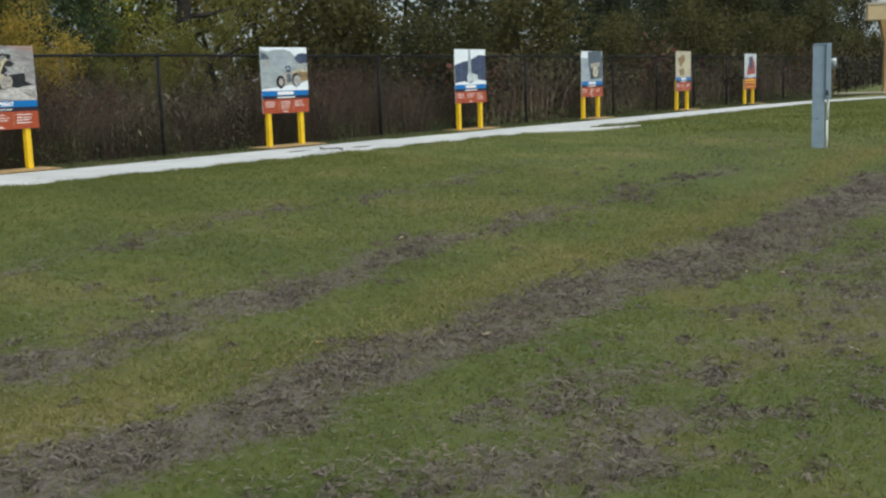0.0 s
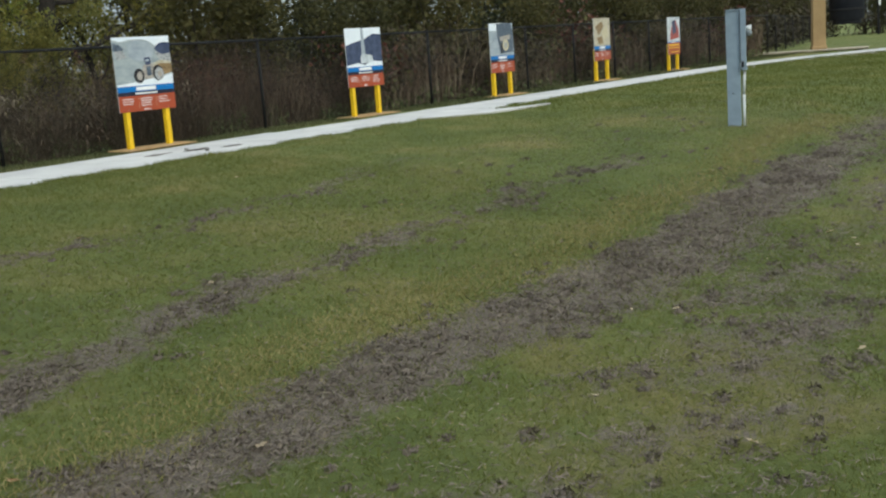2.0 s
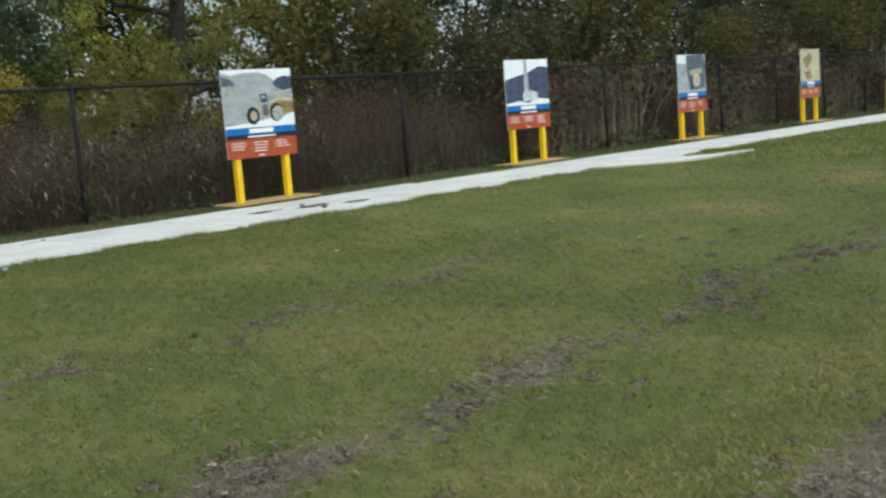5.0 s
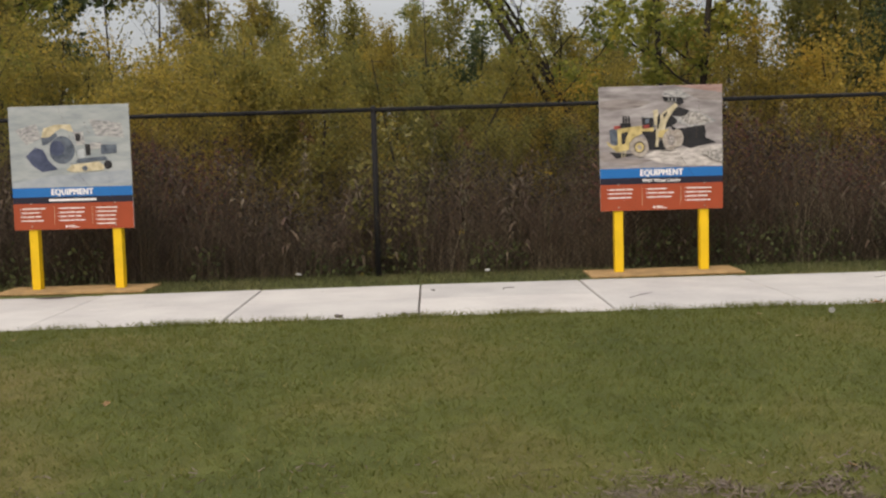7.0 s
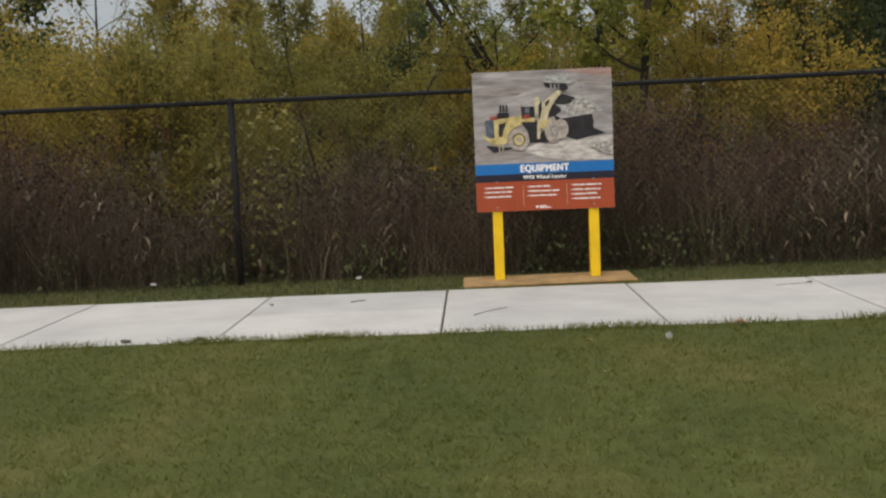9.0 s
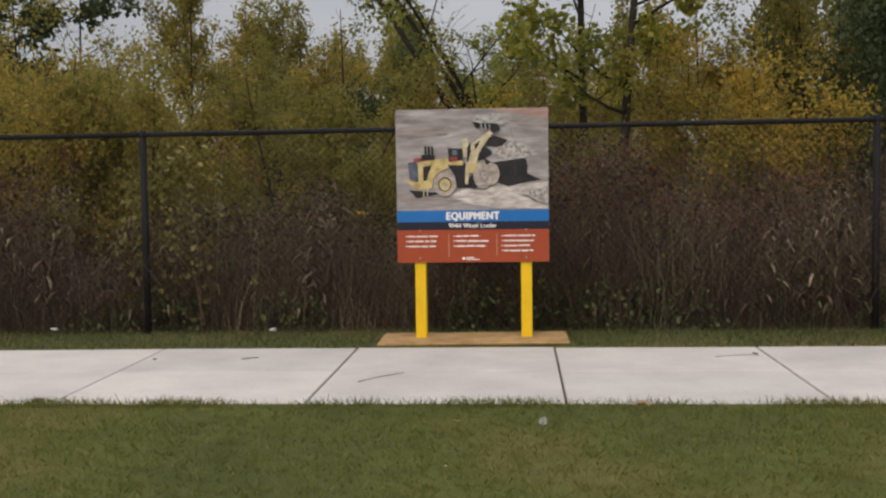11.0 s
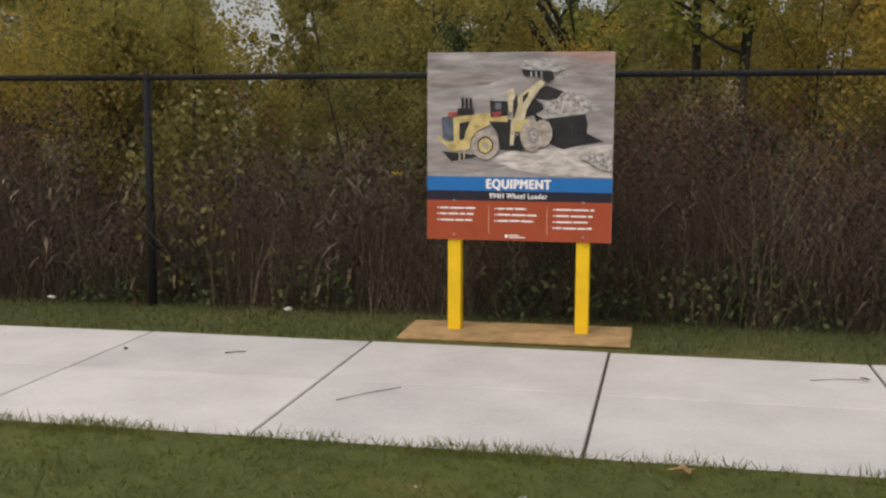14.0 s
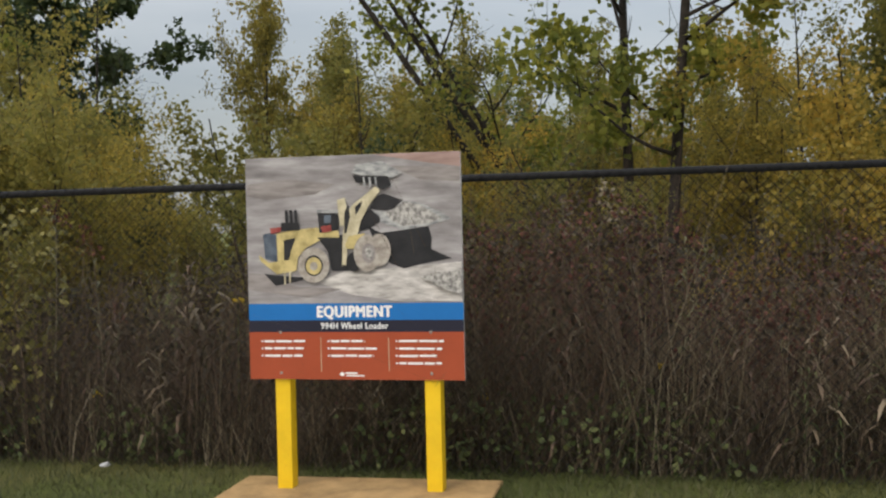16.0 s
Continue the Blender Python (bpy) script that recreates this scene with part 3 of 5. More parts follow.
p.poly("photo_bucket_back", M_PBLACK, (0.583, 0.367), (0.612, 0.287), (0.647, 0.264), (0.737, 0.312), (0.700, 0.367), (0.658, 0.379))
p.poly("photo_linkage", M_PBLACK, (0.537, 0.410), (0.585, 0.365), (0.629, 0.418), (0.632, 0.453), (0.579, 0.500), (0.535, 0.516))
p.poly("photo_chassis", M_PBLACK, (0.337, 0.551), (0.459, 0.535), (0.461, 0.742), (0.514, 0.746), (0.514, 0.781), (0.402, 0.781), (0.385, 0.648))
p.poly("photo_grille", M_PSLATE, (0.079, 0.523), (0.114, 0.512), (0.147, 0.535), (0.147, 0.719), (0.088, 0.691))
p.poly("photo_hood", M_PYEL, (0.144, 0.520), (0.225, 0.496), (0.330, 0.484), (0.438, 0.508), (0.440, 0.555), (0.343, 0.551), (0.278, 0.574), (0.241, 0.609), (0.210, 0.707), (0.147, 0.719))
p.poly("photo_vent", M_PBLACK, (0.178, 0.566), (0.236, 0.551), (0.212, 0.639), (0.202, 0.703), (0.178, 0.711))
p.poly("photo_fender", M_PYEL, (0.207, 0.770), (0.212, 0.658), (0.249, 0.574), (0.330, 0.547), (0.351, 0.570), (0.280, 0.625), (0.244, 0.684), (0.236, 0.770))
p.poly("photo_bumper", M_PYEL, (0.058, 0.664), (0.107, 0.719), (0.225, 0.695), (0.236, 0.715), (0.233, 0.777), (0.142, 0.797), (0.063, 0.703))
p.poly("photo_rail", M_PCREAM, (0.176, 0.781), (0.183, 0.781), (0.183, 0.867), (0.176, 0.867))
p.poly("photo_rail", M_PCREAM, (0.202, 0.777), (0.210, 0.777), (0.207, 0.855), (0.199, 0.855))
p.poly("photo_cab", M_PBLACK, (0.341, 0.367), (0.438, 0.379), (0.440, 0.504), (0.349, 0.520))
p.poly("photo_cab_roof", M_PSTEEL, (0.338, 0.363), (0.440, 0.371), (0.440, 0.391), (0.341, 0.383))
p.poly("photo_cab_glass", M_PSLATE, (0.372, 0.402), (0.404, 0.402), (0.404, 0.453), (0.372, 0.457))
p.poly("photo_red_seat", M_PREDM, (0.356, 0.477), (0.404, 0.469), (0.406, 0.512), (0.362, 0.520))
p.poly("photo_stack", M_PBLACK, (0.187, 0.361), (0.201, 0.361), (0.204, 0.492), (0.190, 0.492))
p.poly("photo_stack", M_PBLACK, (0.210, 0.361), (0.223, 0.361), (0.227, 0.492), (0.212, 0.492))
p.poly("photo_stack", M_PBLACK, (0.232, 0.361), (0.245, 0.361), (0.249, 0.492), (0.235, 0.492))
p.poly("photo_stack_base", M_PBLACK, (0.168, 0.445), (0.254, 0.449), (0.257, 0.496), (0.168, 0.504))
p.poly("photo_red_tank", M_PREDM, (0.115, 0.480), (0.168, 0.475), (0.168, 0.508), (0.118, 0.520))
p.poly("photo_cylinder", M_PCREAM, (0.435, 0.301), (0.472, 0.287), (0.481, 0.365), (0.469, 0.473), (0.448, 0.477))
p.poly("photo_arm", M_PCREAM, (0.453, 0.742), (0.459, 0.543), (0.474, 0.404), (0.511, 0.332), (0.569, 0.270), (0.616, 0.215), (0.637, 0.246), (0.585, 0.340), (0.545, 0.445), (0.529, 0.535), (0.482, 0.594), (0.472, 0.742))
p.poly("photo_arm_slot", M_PBLACK, (0.469, 0.385), (0.490, 0.332), (0.495, 0.418), (0.477, 0.523), (0.467, 0.531))
p.poly("photo_arm_slot", M_PBLACK, (0.519, 0.352), (0.553, 0.309), (0.548, 0.348), (0.522, 0.406))
p.poly("photo_front_fender", M_PYEL, (0.469, 0.605), (0.488, 0.547), (0.564, 0.529), (0.535, 0.580), (0.511, 0.633), (0.474, 0.629))
p.poly("photo_bucket_top", M_PSTEEL, (0.507, 0.121), (0.527, 0.066), (0.645, 0.047), (0.739, 0.133), (0.684, 0.168), (0.671, 0.148), (0.553, 0.141))
p.poly("photo_bucket_teeth", M_PBLACK, (0.511, 0.137), (0.560, 0.145), (0.674, 0.154), (0.687, 0.211), (0.650, 0.242), (0.612, 0.203), (0.569, 0.191), (0.527, 0.188))
p.poly("photo_link", M_PSTEEL, (0.558, 0.152), (0.567, 0.154), (0.571, 0.215), (0.562, 0.215))
p.poly("photo_link", M_PSTEEL, (0.585, 0.152), (0.594, 0.154), (0.598, 0.215), (0.588, 0.215))
p.poly("photo_link", M_PSTEEL, (0.612, 0.152), (0.621, 0.154), (0.625, 0.215), (0.616, 0.215))
p.disc("photo_tyre_tread", M_PTYRE, 0.628, 0.643, 0.0524, 0.0721)
p.disc("photo_tyre", M_PBLACK, 0.511, 0.719, 0.0367, 0.0446)
p.disc("photo_tyre", M_PTYRE, 0.320, 0.738, 0.0747, 0.0799)
p.disc("photo_rim", M_PBLACK, 0.321, 0.742, 0.0433, 0.0472)
p.disc("photo_hub", M_PYEL, 0.321, 0.744, 0.0367, 0.0393)
p.disc("photo_hub_core", M_PTYRE, 0.321, 0.746, 0.0183, 0.0197)
p.disc("photo_tyre", M_PTYRE, 0.571, 0.664, 0.0616, 0.0826)
p.disc("photo_rim", M_PSTREAK, 0.579, 0.664, 0.0315, 0.0446)
p.disc("photo_hub", M_PROCK, 0.582, 0.664, 0.0197, 0.0288)
p.poly("photo_pebbles", M_PROCK, (0.815, 0.824), (0.894, 0.795), (0.996, 0.785), (0.996, 0.941), (0.933, 0.922), (0.868, 0.867))

# excavator bucket sign
s, p = sign_base(-5.855, -0.030, "square sign with pale mining machine photo on yellow posts", -4.0, 0.085, (4, 4, 5), "EQUIPMENT", "")
ground_print(p, M_BG_PALE)
p.poly("photo_light_ground", M_BG_HAZE, (0.005, 0.938), (0.333, 0.856), (0.996, 0.802), (0.996, 0.965), (0.005, 0.997))
p.poly("photo_rubble", M_PSTEEL, (0.050, 0.285), (0.227, 0.217), (0.265, 0.394), (0.138, 0.476))
p.poly("photo_rubble", M_PSTEEL, (0.669, 0.177), (0.935, 0.231), (0.952, 0.408), (0.722, 0.380))
p.poly("photo_scoop", M_PHILL, (0.129, 0.611), (0.209, 0.503), (0.276, 0.535), (0.319, 0.671), (0.395, 0.780), (0.262, 0.807), (0.182, 0.726))
p.poly("photo_arch", M_PCREAM, (0.265, 0.389), (0.288, 0.274), (0.386, 0.231), (0.513, 0.231), (0.538, 0.329), (0.496, 0.312), (0.439, 0.274), (0.386, 0.318), (0.315, 0.416))
p.poly("photo_arch_shade", M_PSLATE, (0.265, 0.389), (0.333, 0.380), (0.386, 0.329), (0.404, 0.367), (0.315, 0.470), (0.273, 0.481))
p.disc("photo_rotor", M_PSLATE, 0.435, 0.543, 0.1062, 0.1133)
p.disc("photo_rotor_core", M_PHILL, 0.395, 0.52, 0.060, 0.062)
p.poly("photo_body", M_PSTEEL, (0.535, 0.329), (0.616, 0.323), (0.627, 0.481), (0.559, 0.492))
p.poly("photo_window", M_PBLACK, (0.552, 0.351), (0.596, 0.351), (0.591, 0.438), (0.552, 0.438))
p.poly("photo_panel", M_BG_GREY, (0.563, 0.546), (0.618, 0.533), (0.618, 0.639), (0.563, 0.647))
p.poly("photo_boom", M_PBLACK, (0.627, 0.481), (0.671, 0.481), (0.671, 0.611), (0.634, 0.620))
p.poly("photo_tail", M_PSTEEL, (0.671, 0.462), (0.768, 0.462), (0.768, 0.533), (0.671, 0.546))
p.poly("photo_counterweight", M_PSLATE, (0.758, 0.489), (0.887, 0.492), (0.887, 0.595), (0.758, 0.606))
p.poly("photo_deck", M_PSLATE, (0.563, 0.655), (0.793, 0.633), (0.811, 0.677), (0.545, 0.709))
p.poly("photo_track", M_PCREAM, (0.464, 0.791), (0.510, 0.726), (0.740, 0.693), (0.779, 0.747), (0.768, 0.802), (0.510, 0.818))
p.disc("photo_wheel", M_PBLACK, 0.811, 0.736, 0.0336, 0.0354)
p.disc("photo_wheel", M_PSLATE, 0.619, 0.774, 0.0230, 0.0212)

# haul truck sign
s, p = sign_base(5.86, 0.016, "square sign with grey haul truck photo on yellow posts", 0.0, 0.0, (3, 4, 3))
ground_print(p, M_BG_PALE)
p.poly("photo_sky", M_BG_SKY, (0, 0), (1, 0), (1, 0.13), (0.86, 0.17), (0.74, 0.20), (0.64, 0.10), (0.5, 0.05), (0.3, 0.06), (0.14, 0.10), (0, 0.05))
p.poly("photo_haze_hill", M_BG_HAZE, (0.24, 0.14), (0.42, 0.07), (0.60, 0.12), (0.72, 0.28), (0.66, 0.46), (0.40, 0.50), (0.26, 0.40))
p.poly("photo_outcrop", M_PSLATE, (0.0, 0.11), (0.12, 0.16), (0.19, 0.24), (0.12, 0.30), (0.0, 0.27))
p.poly("photo_outcrop", M_PSTEEL, (0.02, 0.28), (0.16, 0.27), (0.22, 0.42), (0.05, 0.46))
p.poly("photo_dark_hill", M_PHILL, (0.72, 0.26), (0.79, 0.16), (0.90, 0.13), (1, 0.15), (1, 0.36), (0.90, 0.40), (0.80, 0.36))
p.poly("photo_slope", M_PSTEEL, (0.72, 0.32), (0.86, 0.38), (1, 0.36), (1, 0.58), (0.80, 0.52))
p.poly("photo_bed", M_PBROWN, (0.66, 0.58), (0.80, 0.53), (1, 0.56), (1, 0.76), (0.86, 0.80), (0.72, 0.70))
p.poly("photo_bed_rail", M_BG_TAN, (0.64, 0.57), (0.80, 0.50), (0.99, 0.53), (0.99, 0.58), (0.80, 0.56), (0.67, 0.62))
p.poly("photo_truck_body", M_PTYRE, (0.46, 0.72), (0.50, 0.58), (0.66, 0.56), (0.72, 0.68), (0.68, 0.86), (0.50, 0.88))
p.poly("photo_grille", M_PSLATE, (0.54, 0.62), (0.62, 0.61), (0.63, 0.80), (0.55, 0.81))
p.poly("photo_cab", M_PHILL, (0.51, 0.44), (0.62, 0.42), (0.63, 0.57), (0.54, 0.59))
p.poly("photo_cab_glass", M_BG_HAZE, (0.54, 0.47), (0.60, 0.46), (0.60, 0.51), (0.54, 0.52))
p.poly("photo_ground_light", M_BG_SKY, (0.0, 0.96), (0.34, 0.92), (0.60, 0.87), (0.84, 0.84), (1, 0.78), (1, 1), (0, 1))
p.disc("photo_tyre", M_PBLACK, 0.40, 0.80, 0.092, 0.100)
p.disc("photo_hub", M_PTYRE, 0.41, 0.80, 0.050, 0.058)
p.disc("photo_tyre_arch", M_PBLACK, 0.74, 0.76, 0.098, 0.108)
p.disc("photo_tyre", M_PSTEEL, 0.76, 0.78, 0.080, 0.090)
p.disc("photo_hub", M_PTYRE, 0.77, 0.78, 0.038, 0.045)

# drill mast sign
s, p = sign_base(11.85, 0.010, "square sign with drill mast and dark hill photo", 0.0, 0.0, (3, 3, 4))
ground_print(p, M_BG_SKY)
p.poly("photo_hill", M_PHILL, (0, 0.44), (0.25, 0.36), (0.5, 0.30), (0.78, 0.16), (1, 0.18), (1, 1), (0, 1))
p.poly("photo_snow", M_BG_SKY, (0, 0.95), (0.3, 0.90), (0.5, 0.96), (0.7, 0.86), (1, 0.90), (1, 1), (0, 1))
p.poly("photo_mast", M_BG_HAZE, (0.44, 0.0), (0.50, 0.0), (0.54, 0.80), (0.42, 0.80))
p.poly("photo_rig", M_BG_GREY, (0.38, 0.78), (0.44, 0.66), (0.72, 0.72), (0.74, 0.90), (0.40, 0.92))

# shovel sign
s, p = sign_base(17.50, -0.015, "square sign with dark machine front photo on posts", 2.0, 0.0, (3, 4, 3))
ground_print(p, M_BG_HAZE)
p.poly("photo_sky", M_BG_SKY, (0, 0), (0.5, 0), (0.4, 0.24), (0, 0.22))
p.poly("photo_machine", M_PSLATE, (0.30, 0.02), (0.92, 0.0), (1, 0.3), (0.96, 0.90), (0.42, 0.94), (0.32, 0.4))
p.poly("photo_plate", M_PTYRE, (0.42, 0.42), (0.86, 0.36), (0.88, 0.50), (0.44, 0.56))
p.disc("photo_drum", M_PCREAM, 0.66, 0.68, 0.13, 0.12)
p.disc("photo_drum_core", M_PSTEEL, 0.66, 0.68, 0.06, 0.06)
p.poly("photo_slot", M_PBLACK, (0.44, 0.62), (0.52, 0.60), (0.54, 0.90), (0.46, 0.92))

# rock face sign
s, p = sign_base(23.25, 0.010, "square sign with tan rock photo on yellow posts", 3.2, 0.0, (3, 3, 3))
ground_print(p, M_BG_TAN)
p.poly("photo_strata", M_PBROWN, (0.1, 0.3), (0.5, 0.12), (0.62, 0.3), (0.3, 0.62))
p.poly("photo_strata", M_PCREAM, (0.5, 0.5), (0.8, 0.24), (0.9, 0.6), (0.62, 0.86))
p.poly("photo_strata", M_PBROWN, (0.2, 0.7), (0.5, 0.64), (0.56, 0.9), (0.28, 0.94))

# closing sign with a yellow outline
s, p = sign_base(28.70, -0.055, "square sign with red machine photo and yellow bars", 3.2, 0.0, (), "", "", True)
ground_print(p, M_BG_GREY)
p.poly("photo_machine", M_PREDM, (0.2, 0.7), (0.4, 0.24), (0.68, 0.12), (0.9, 0.5), (0.92, 0.86), (0.2, 0.92))
p.poly("photo_mast", M_PHILL, (0.36, 0.2), (0.6, 0.08), (0.72, 0.6), (0.42, 0.72))
part("red_cover", sheet_bm([(-0.6, 0.66), (0.6, 0.66), (0.6, 1.02), (-0.6, 1.02)], -0.0090), M_RED, s)
for a in ((-0.52, 0.92, 0.52, 0.965), (-0.52, 0.84, 0.52, 0.865), (0.44, 0.72, 0.47, 0.84), (-0.35, 0.70, 0.47, 0.725)):
    part("yellow_bar", sheet_bm([(a[0], a[1]), (a[2], a[1]), (a[2], a[3]), (a[0], a[3])], -0.0098), M_YLINE, s)

# ---- power pedestal in the lawn ----
ped_x, ped_y = 9.75, -8.83
pedestal = empty("power_pedestal", pose(ped_x, ped_y, float(land(ped_x, ped_y)) - 0.05, 0, 0, -70) @ Matrix.Scale(0.865, 4), "blue-grey steel power pedestal with a meter box and conduit", "utility box")
bm = box_bm(-0.165, -0.09, 0, 0.055, 0.09, 2.06, 0.006)
part("column", bm, M_BLUEGREY, pedestal)
part("cap", box_bm(-0.175, -0.115, 2.06, 0.165, 0.10, 2.08, 0.004), M_BLUEGREY, pedestal)
part("flange", box_bm(-0.178, -0.108, 0.02, -0.160, -0.088, 2.04, 0.003), M_BLUEGREY, pedestal)
meter = part("meter_box", box_bm(0.062, -0.15, 1.02, 0.160, 0.09, 2.056, 0.008), M_BLUEGREY, pedestal)
part("hasp", box_bm(0.075, -0.172, 1.08, 0.115, -0.150, 1.18, 0.004), M_BLACK, meter, "dark latch")
part("latch_tab", box_bm(0.160, -0.12, 1.03, 0.180, -0.06, 1.07, 0.003), M_BLUEGREY, meter)
conduit = bmesh.new()
rod_bm((0.105, -0.03, 0.0), (0.105, -0.03, 0.6), 0.024, sides=12, bm=conduit)
rod_bm((0.105, -0.03, 0.6), (0.122, -0.03, 1.02), 0.024, sides=12, bm=conduit)
part("conduit", conduit, M_CONDUIT, pedestal, "white plastic conduit", True)
lamp = rod_bm((0.160, -0.06, 1.74), (0.255, -0.06, 1.74), 0.045, 0.052, 14)
part("meter_hub", lamp, M_CONDUIT, pedestal, "white round fitting", True)
part("meter_glass", rod_bm((0.215, -0.06, 1.61), (0.215, -0.06, 1.70), 0.045, 0.05, 14), M_GLASS_GREY, pedestal, smooth=True)
part("label_plate", box_bm(-0.10, -0.0945, 0.62, -0.06, -0.0895, 0.635), M_BLACK, pedestal)

# ---- far end of the path: deck, shelter pillar with its drum, marker ----
deck = empty("timber_deck", pose(42.2, -0.75, 0.0, 0, 0, -78), "low bleached timber deck on dark bearers beside the path", "deck")
for k in range(6):
    part("board", box_bm(-2.3, -0.9 + k * 0.30, 0.07, 2.3, -0.9 + k * 0.30 + 0.285, 0.125, 0.008), M_TIMBER, deck)
for k in range(4):
    part("bearer", box_bm(-2.1 + k * 1.3, -0.85, -0.02, -1.85 + k * 1.3, 0.85, 0.07, 0.01), M_RUBBER, deck)
pillar = empty("shelter_pillar", pose(42.5, -0.95, 0.125, 0, 0, -66) @ Matrix.Diagonal((0.68, 0.68, 1.05, 1)), "tan stucco pillar with bracketed cap and dark hanging drum", "pillar")
part("shaft", box_bm(-0.40, -0.40, 0, 0.40, 0.40, 3.0, 0.03), M_TAN, pillar)
part("plinth", box_bm(-0.46, -0.46, 0, 0.46, 0.46, 0.14, 0.03), M_TAN, pillar)
bm = bmesh.new()
bmesh.ops.create_cone(bm, cap_ends=True, segments=4, radius1=0.58, radius2=1.0, depth=0.85, matrix=Matrix.Translation((-0.05, 0, 2.575)) @ Matrix.Rotation(math.pi / 4, 4, "Z"))
part("bracket", bm, M_TAN, pillar)
part("beam", box_bm(-1.55, -0.58, 3.0, 0.62, 0.58, 3.62, 0.03), M_TANCAP, pillar)
part("coping", box_bm(-1.60, -0.63, 3.62, 0.67, 0.63, 3.74, 0.02), M_TIMBER, pillar)
bm = bmesh.new()
bmesh.ops.create_cone(bm, cap_ends=True, segments=32, radius1=1.05, radius2=1.18, depth=4.6, matrix=Matrix.Translation((1.75, 0.1, 3.25)))
bmesh.ops.bevel(bm, geom=[e for e in bm.edges if abs(e.verts[0].co.z - e.verts[1].co.z) < 0.01], offset=0.18, segments=4, affect="EDGES")
drum = part("drum", bm, M_RUBBER, pillar, "blue-black hanging drum", True)
for hz in (1.5, 2.6, 3.7):
    part("hoop", rod_bm((1.75, 0.1, hz), (1.75, 0.1, hz + 0.09), 1.175, sides=32), M_BLACK, drum)
part("hanger", rod_bm((0.3, 0, 3.3), (1.5, 0.1, 3.3), 0.08, sides=10), M_BLACK, pillar)


def parked_car(x, y, turn):
    """A dark upright car: side profile with rounded edges, glass, wheels and lamps."""
    car = empty("parked_car", pose(x, y, float(land(x, y)), 0, 0, turn), "dark blue-black car parked on the far grass", "car")
    paint = painted("dark_car_paint", (0.022, 0.025, 0.034), 0.3, 0.2, 0.12, 2)
    glass = painted("tinted_car_glass", (0.10, 0.12, 0.14), 0.08, 0, 0.1, 2)
    side = ((-2.25, 0.35), (2.2, 0.35), (2.3, 0.75), (2.1, 0.98), (1.15, 1.08), (0.55, 1.62), (-1.75, 1.66), (-2.25, 1.10))
    bm = bmesh.new()
    face = bm.faces.new([bm.verts.new((u, -0.9, v)) for u, v in side])
    grown = bmesh.ops.extrude_face_region(bm, geom=[face])
    for v in grown["geom"]:
        if isinstance(v, bmesh.types.BMVert):
            v.co.y += 1.8
    bmesh.ops.recalc_face_normals(bm, faces=bm.faces[:])
    bmesh.ops.bevel(bm, geom=bm.edges[:], offset=0.07, segments=2, affect="EDGES")
    part("body", bm, paint, car)
    for lateral in (-0.906, 0.904):
        for pane in (((-1.60, 1.12), (-0.55, 1.12), (-0.55, 1.54), (-1.45, 1.54)), ((-0.45, 1.12), (0.95, 1.12), (0.48, 1.54), (-0.45, 1.54))):
            part("side_window", sheet_bm(pane, lateral, 0.004), glass, car)
        for u in (-1.45, 1.45):
            out = 0.04 if lateral > 0 else -0.04
            tyre = part("wheel", rod_bm((u, lateral - out * 4, 0.34), (u, lateral + out, 0.34), 0.34, sides=20), M_RUBBER, car)
            part("rim", rod_bm((u, lateral + out * 0.9, 0.34), (u, lateral + out * 1.2, 0.34), 0.20, sides=14), M_PSTEEL, tyre)
    for lateral in (-0.7, 0.55):
        part("headlight", box_bm(2.20, lateral, 0.72, 2.31, lateral + 0.18, 0.86, 0.02), M_WHITE, car)
    return car


parked_car(70.0, -0.6, -82)
marker = empty("marker_post", pose(84.0, 6.0, 0.0), "thin black post with a small white plate", "post")
part("pole", rod_bm((0, 0, 0), (0, 0, 3.2), 0.08, sides=8), M_BLACK, marker)
part("plate", box_bm(-0.25, -0.105, 2.25, 0.25, -0.082, 4.2, 0.004), M_WHITE, marker)


# ---- trees ----
def leaf_cloud(centres, size, rng, spread=0.16, droop=0.3):
    """Small folded leaves scattered about the given places: two triangles each."""
    n = len(centres)
    c = centres + rng.normal(0, spread, (n, 3))
    a = rng.normal(0, 1, (n, 3))
    a[:, 2] -= droop
    a /= np.linalg.norm(a, axis=1)[:, None] + 1e-9
    b = rng.normal(0, 1, (n, 3))
    b -= a * np.sum(a * b, 1)[:, None]
    b /= np.linalg.norm(b, axis=1)[:, None] + 1e-9
    nn = np.cross(a, b)
    L = (size * rng.uniform(0.6, 1.35, n))[:, None]
    W = L * 0.36
    v = np.stack([c, c + a * L * 0.5 + b * W + nn * L * 0.10, c + a * L, c + a * L * 0.5 - b * W + nn * L * 0.10], 1).reshape(-1, 3)
    i = np.arange(n)[:, None] * 4
    f = np.concatenate([i + np.array([[0, 1, 2]]), i + np.array([[0, 2, 3]])])
    return v, f


def tube(verts, faces, pts, radii, sides=5):
    base = len(verts)
    for k, p in enumerate(pts):
        d = (pts[min(k + 1, len(pts) - 1)] - pts[max(k - 1, 0)]).normalized()
        u = d.orthogonal().normalized()
        w = d.cross(u)
        for q in range(sides):
            an = 2 * math.pi * q / sides
            verts.append(p + (u * math.cos(an) + w * math.sin(an)) * radii[k])
    for k in range(len(pts) - 1):
        for q in range(sides):
            q2 = (q + 1) % sides
            faces.append((base + k * sides + q, base + k * sides + q2, base + (k + 1) * sides + q2, base + (k + 1) * sides + q))


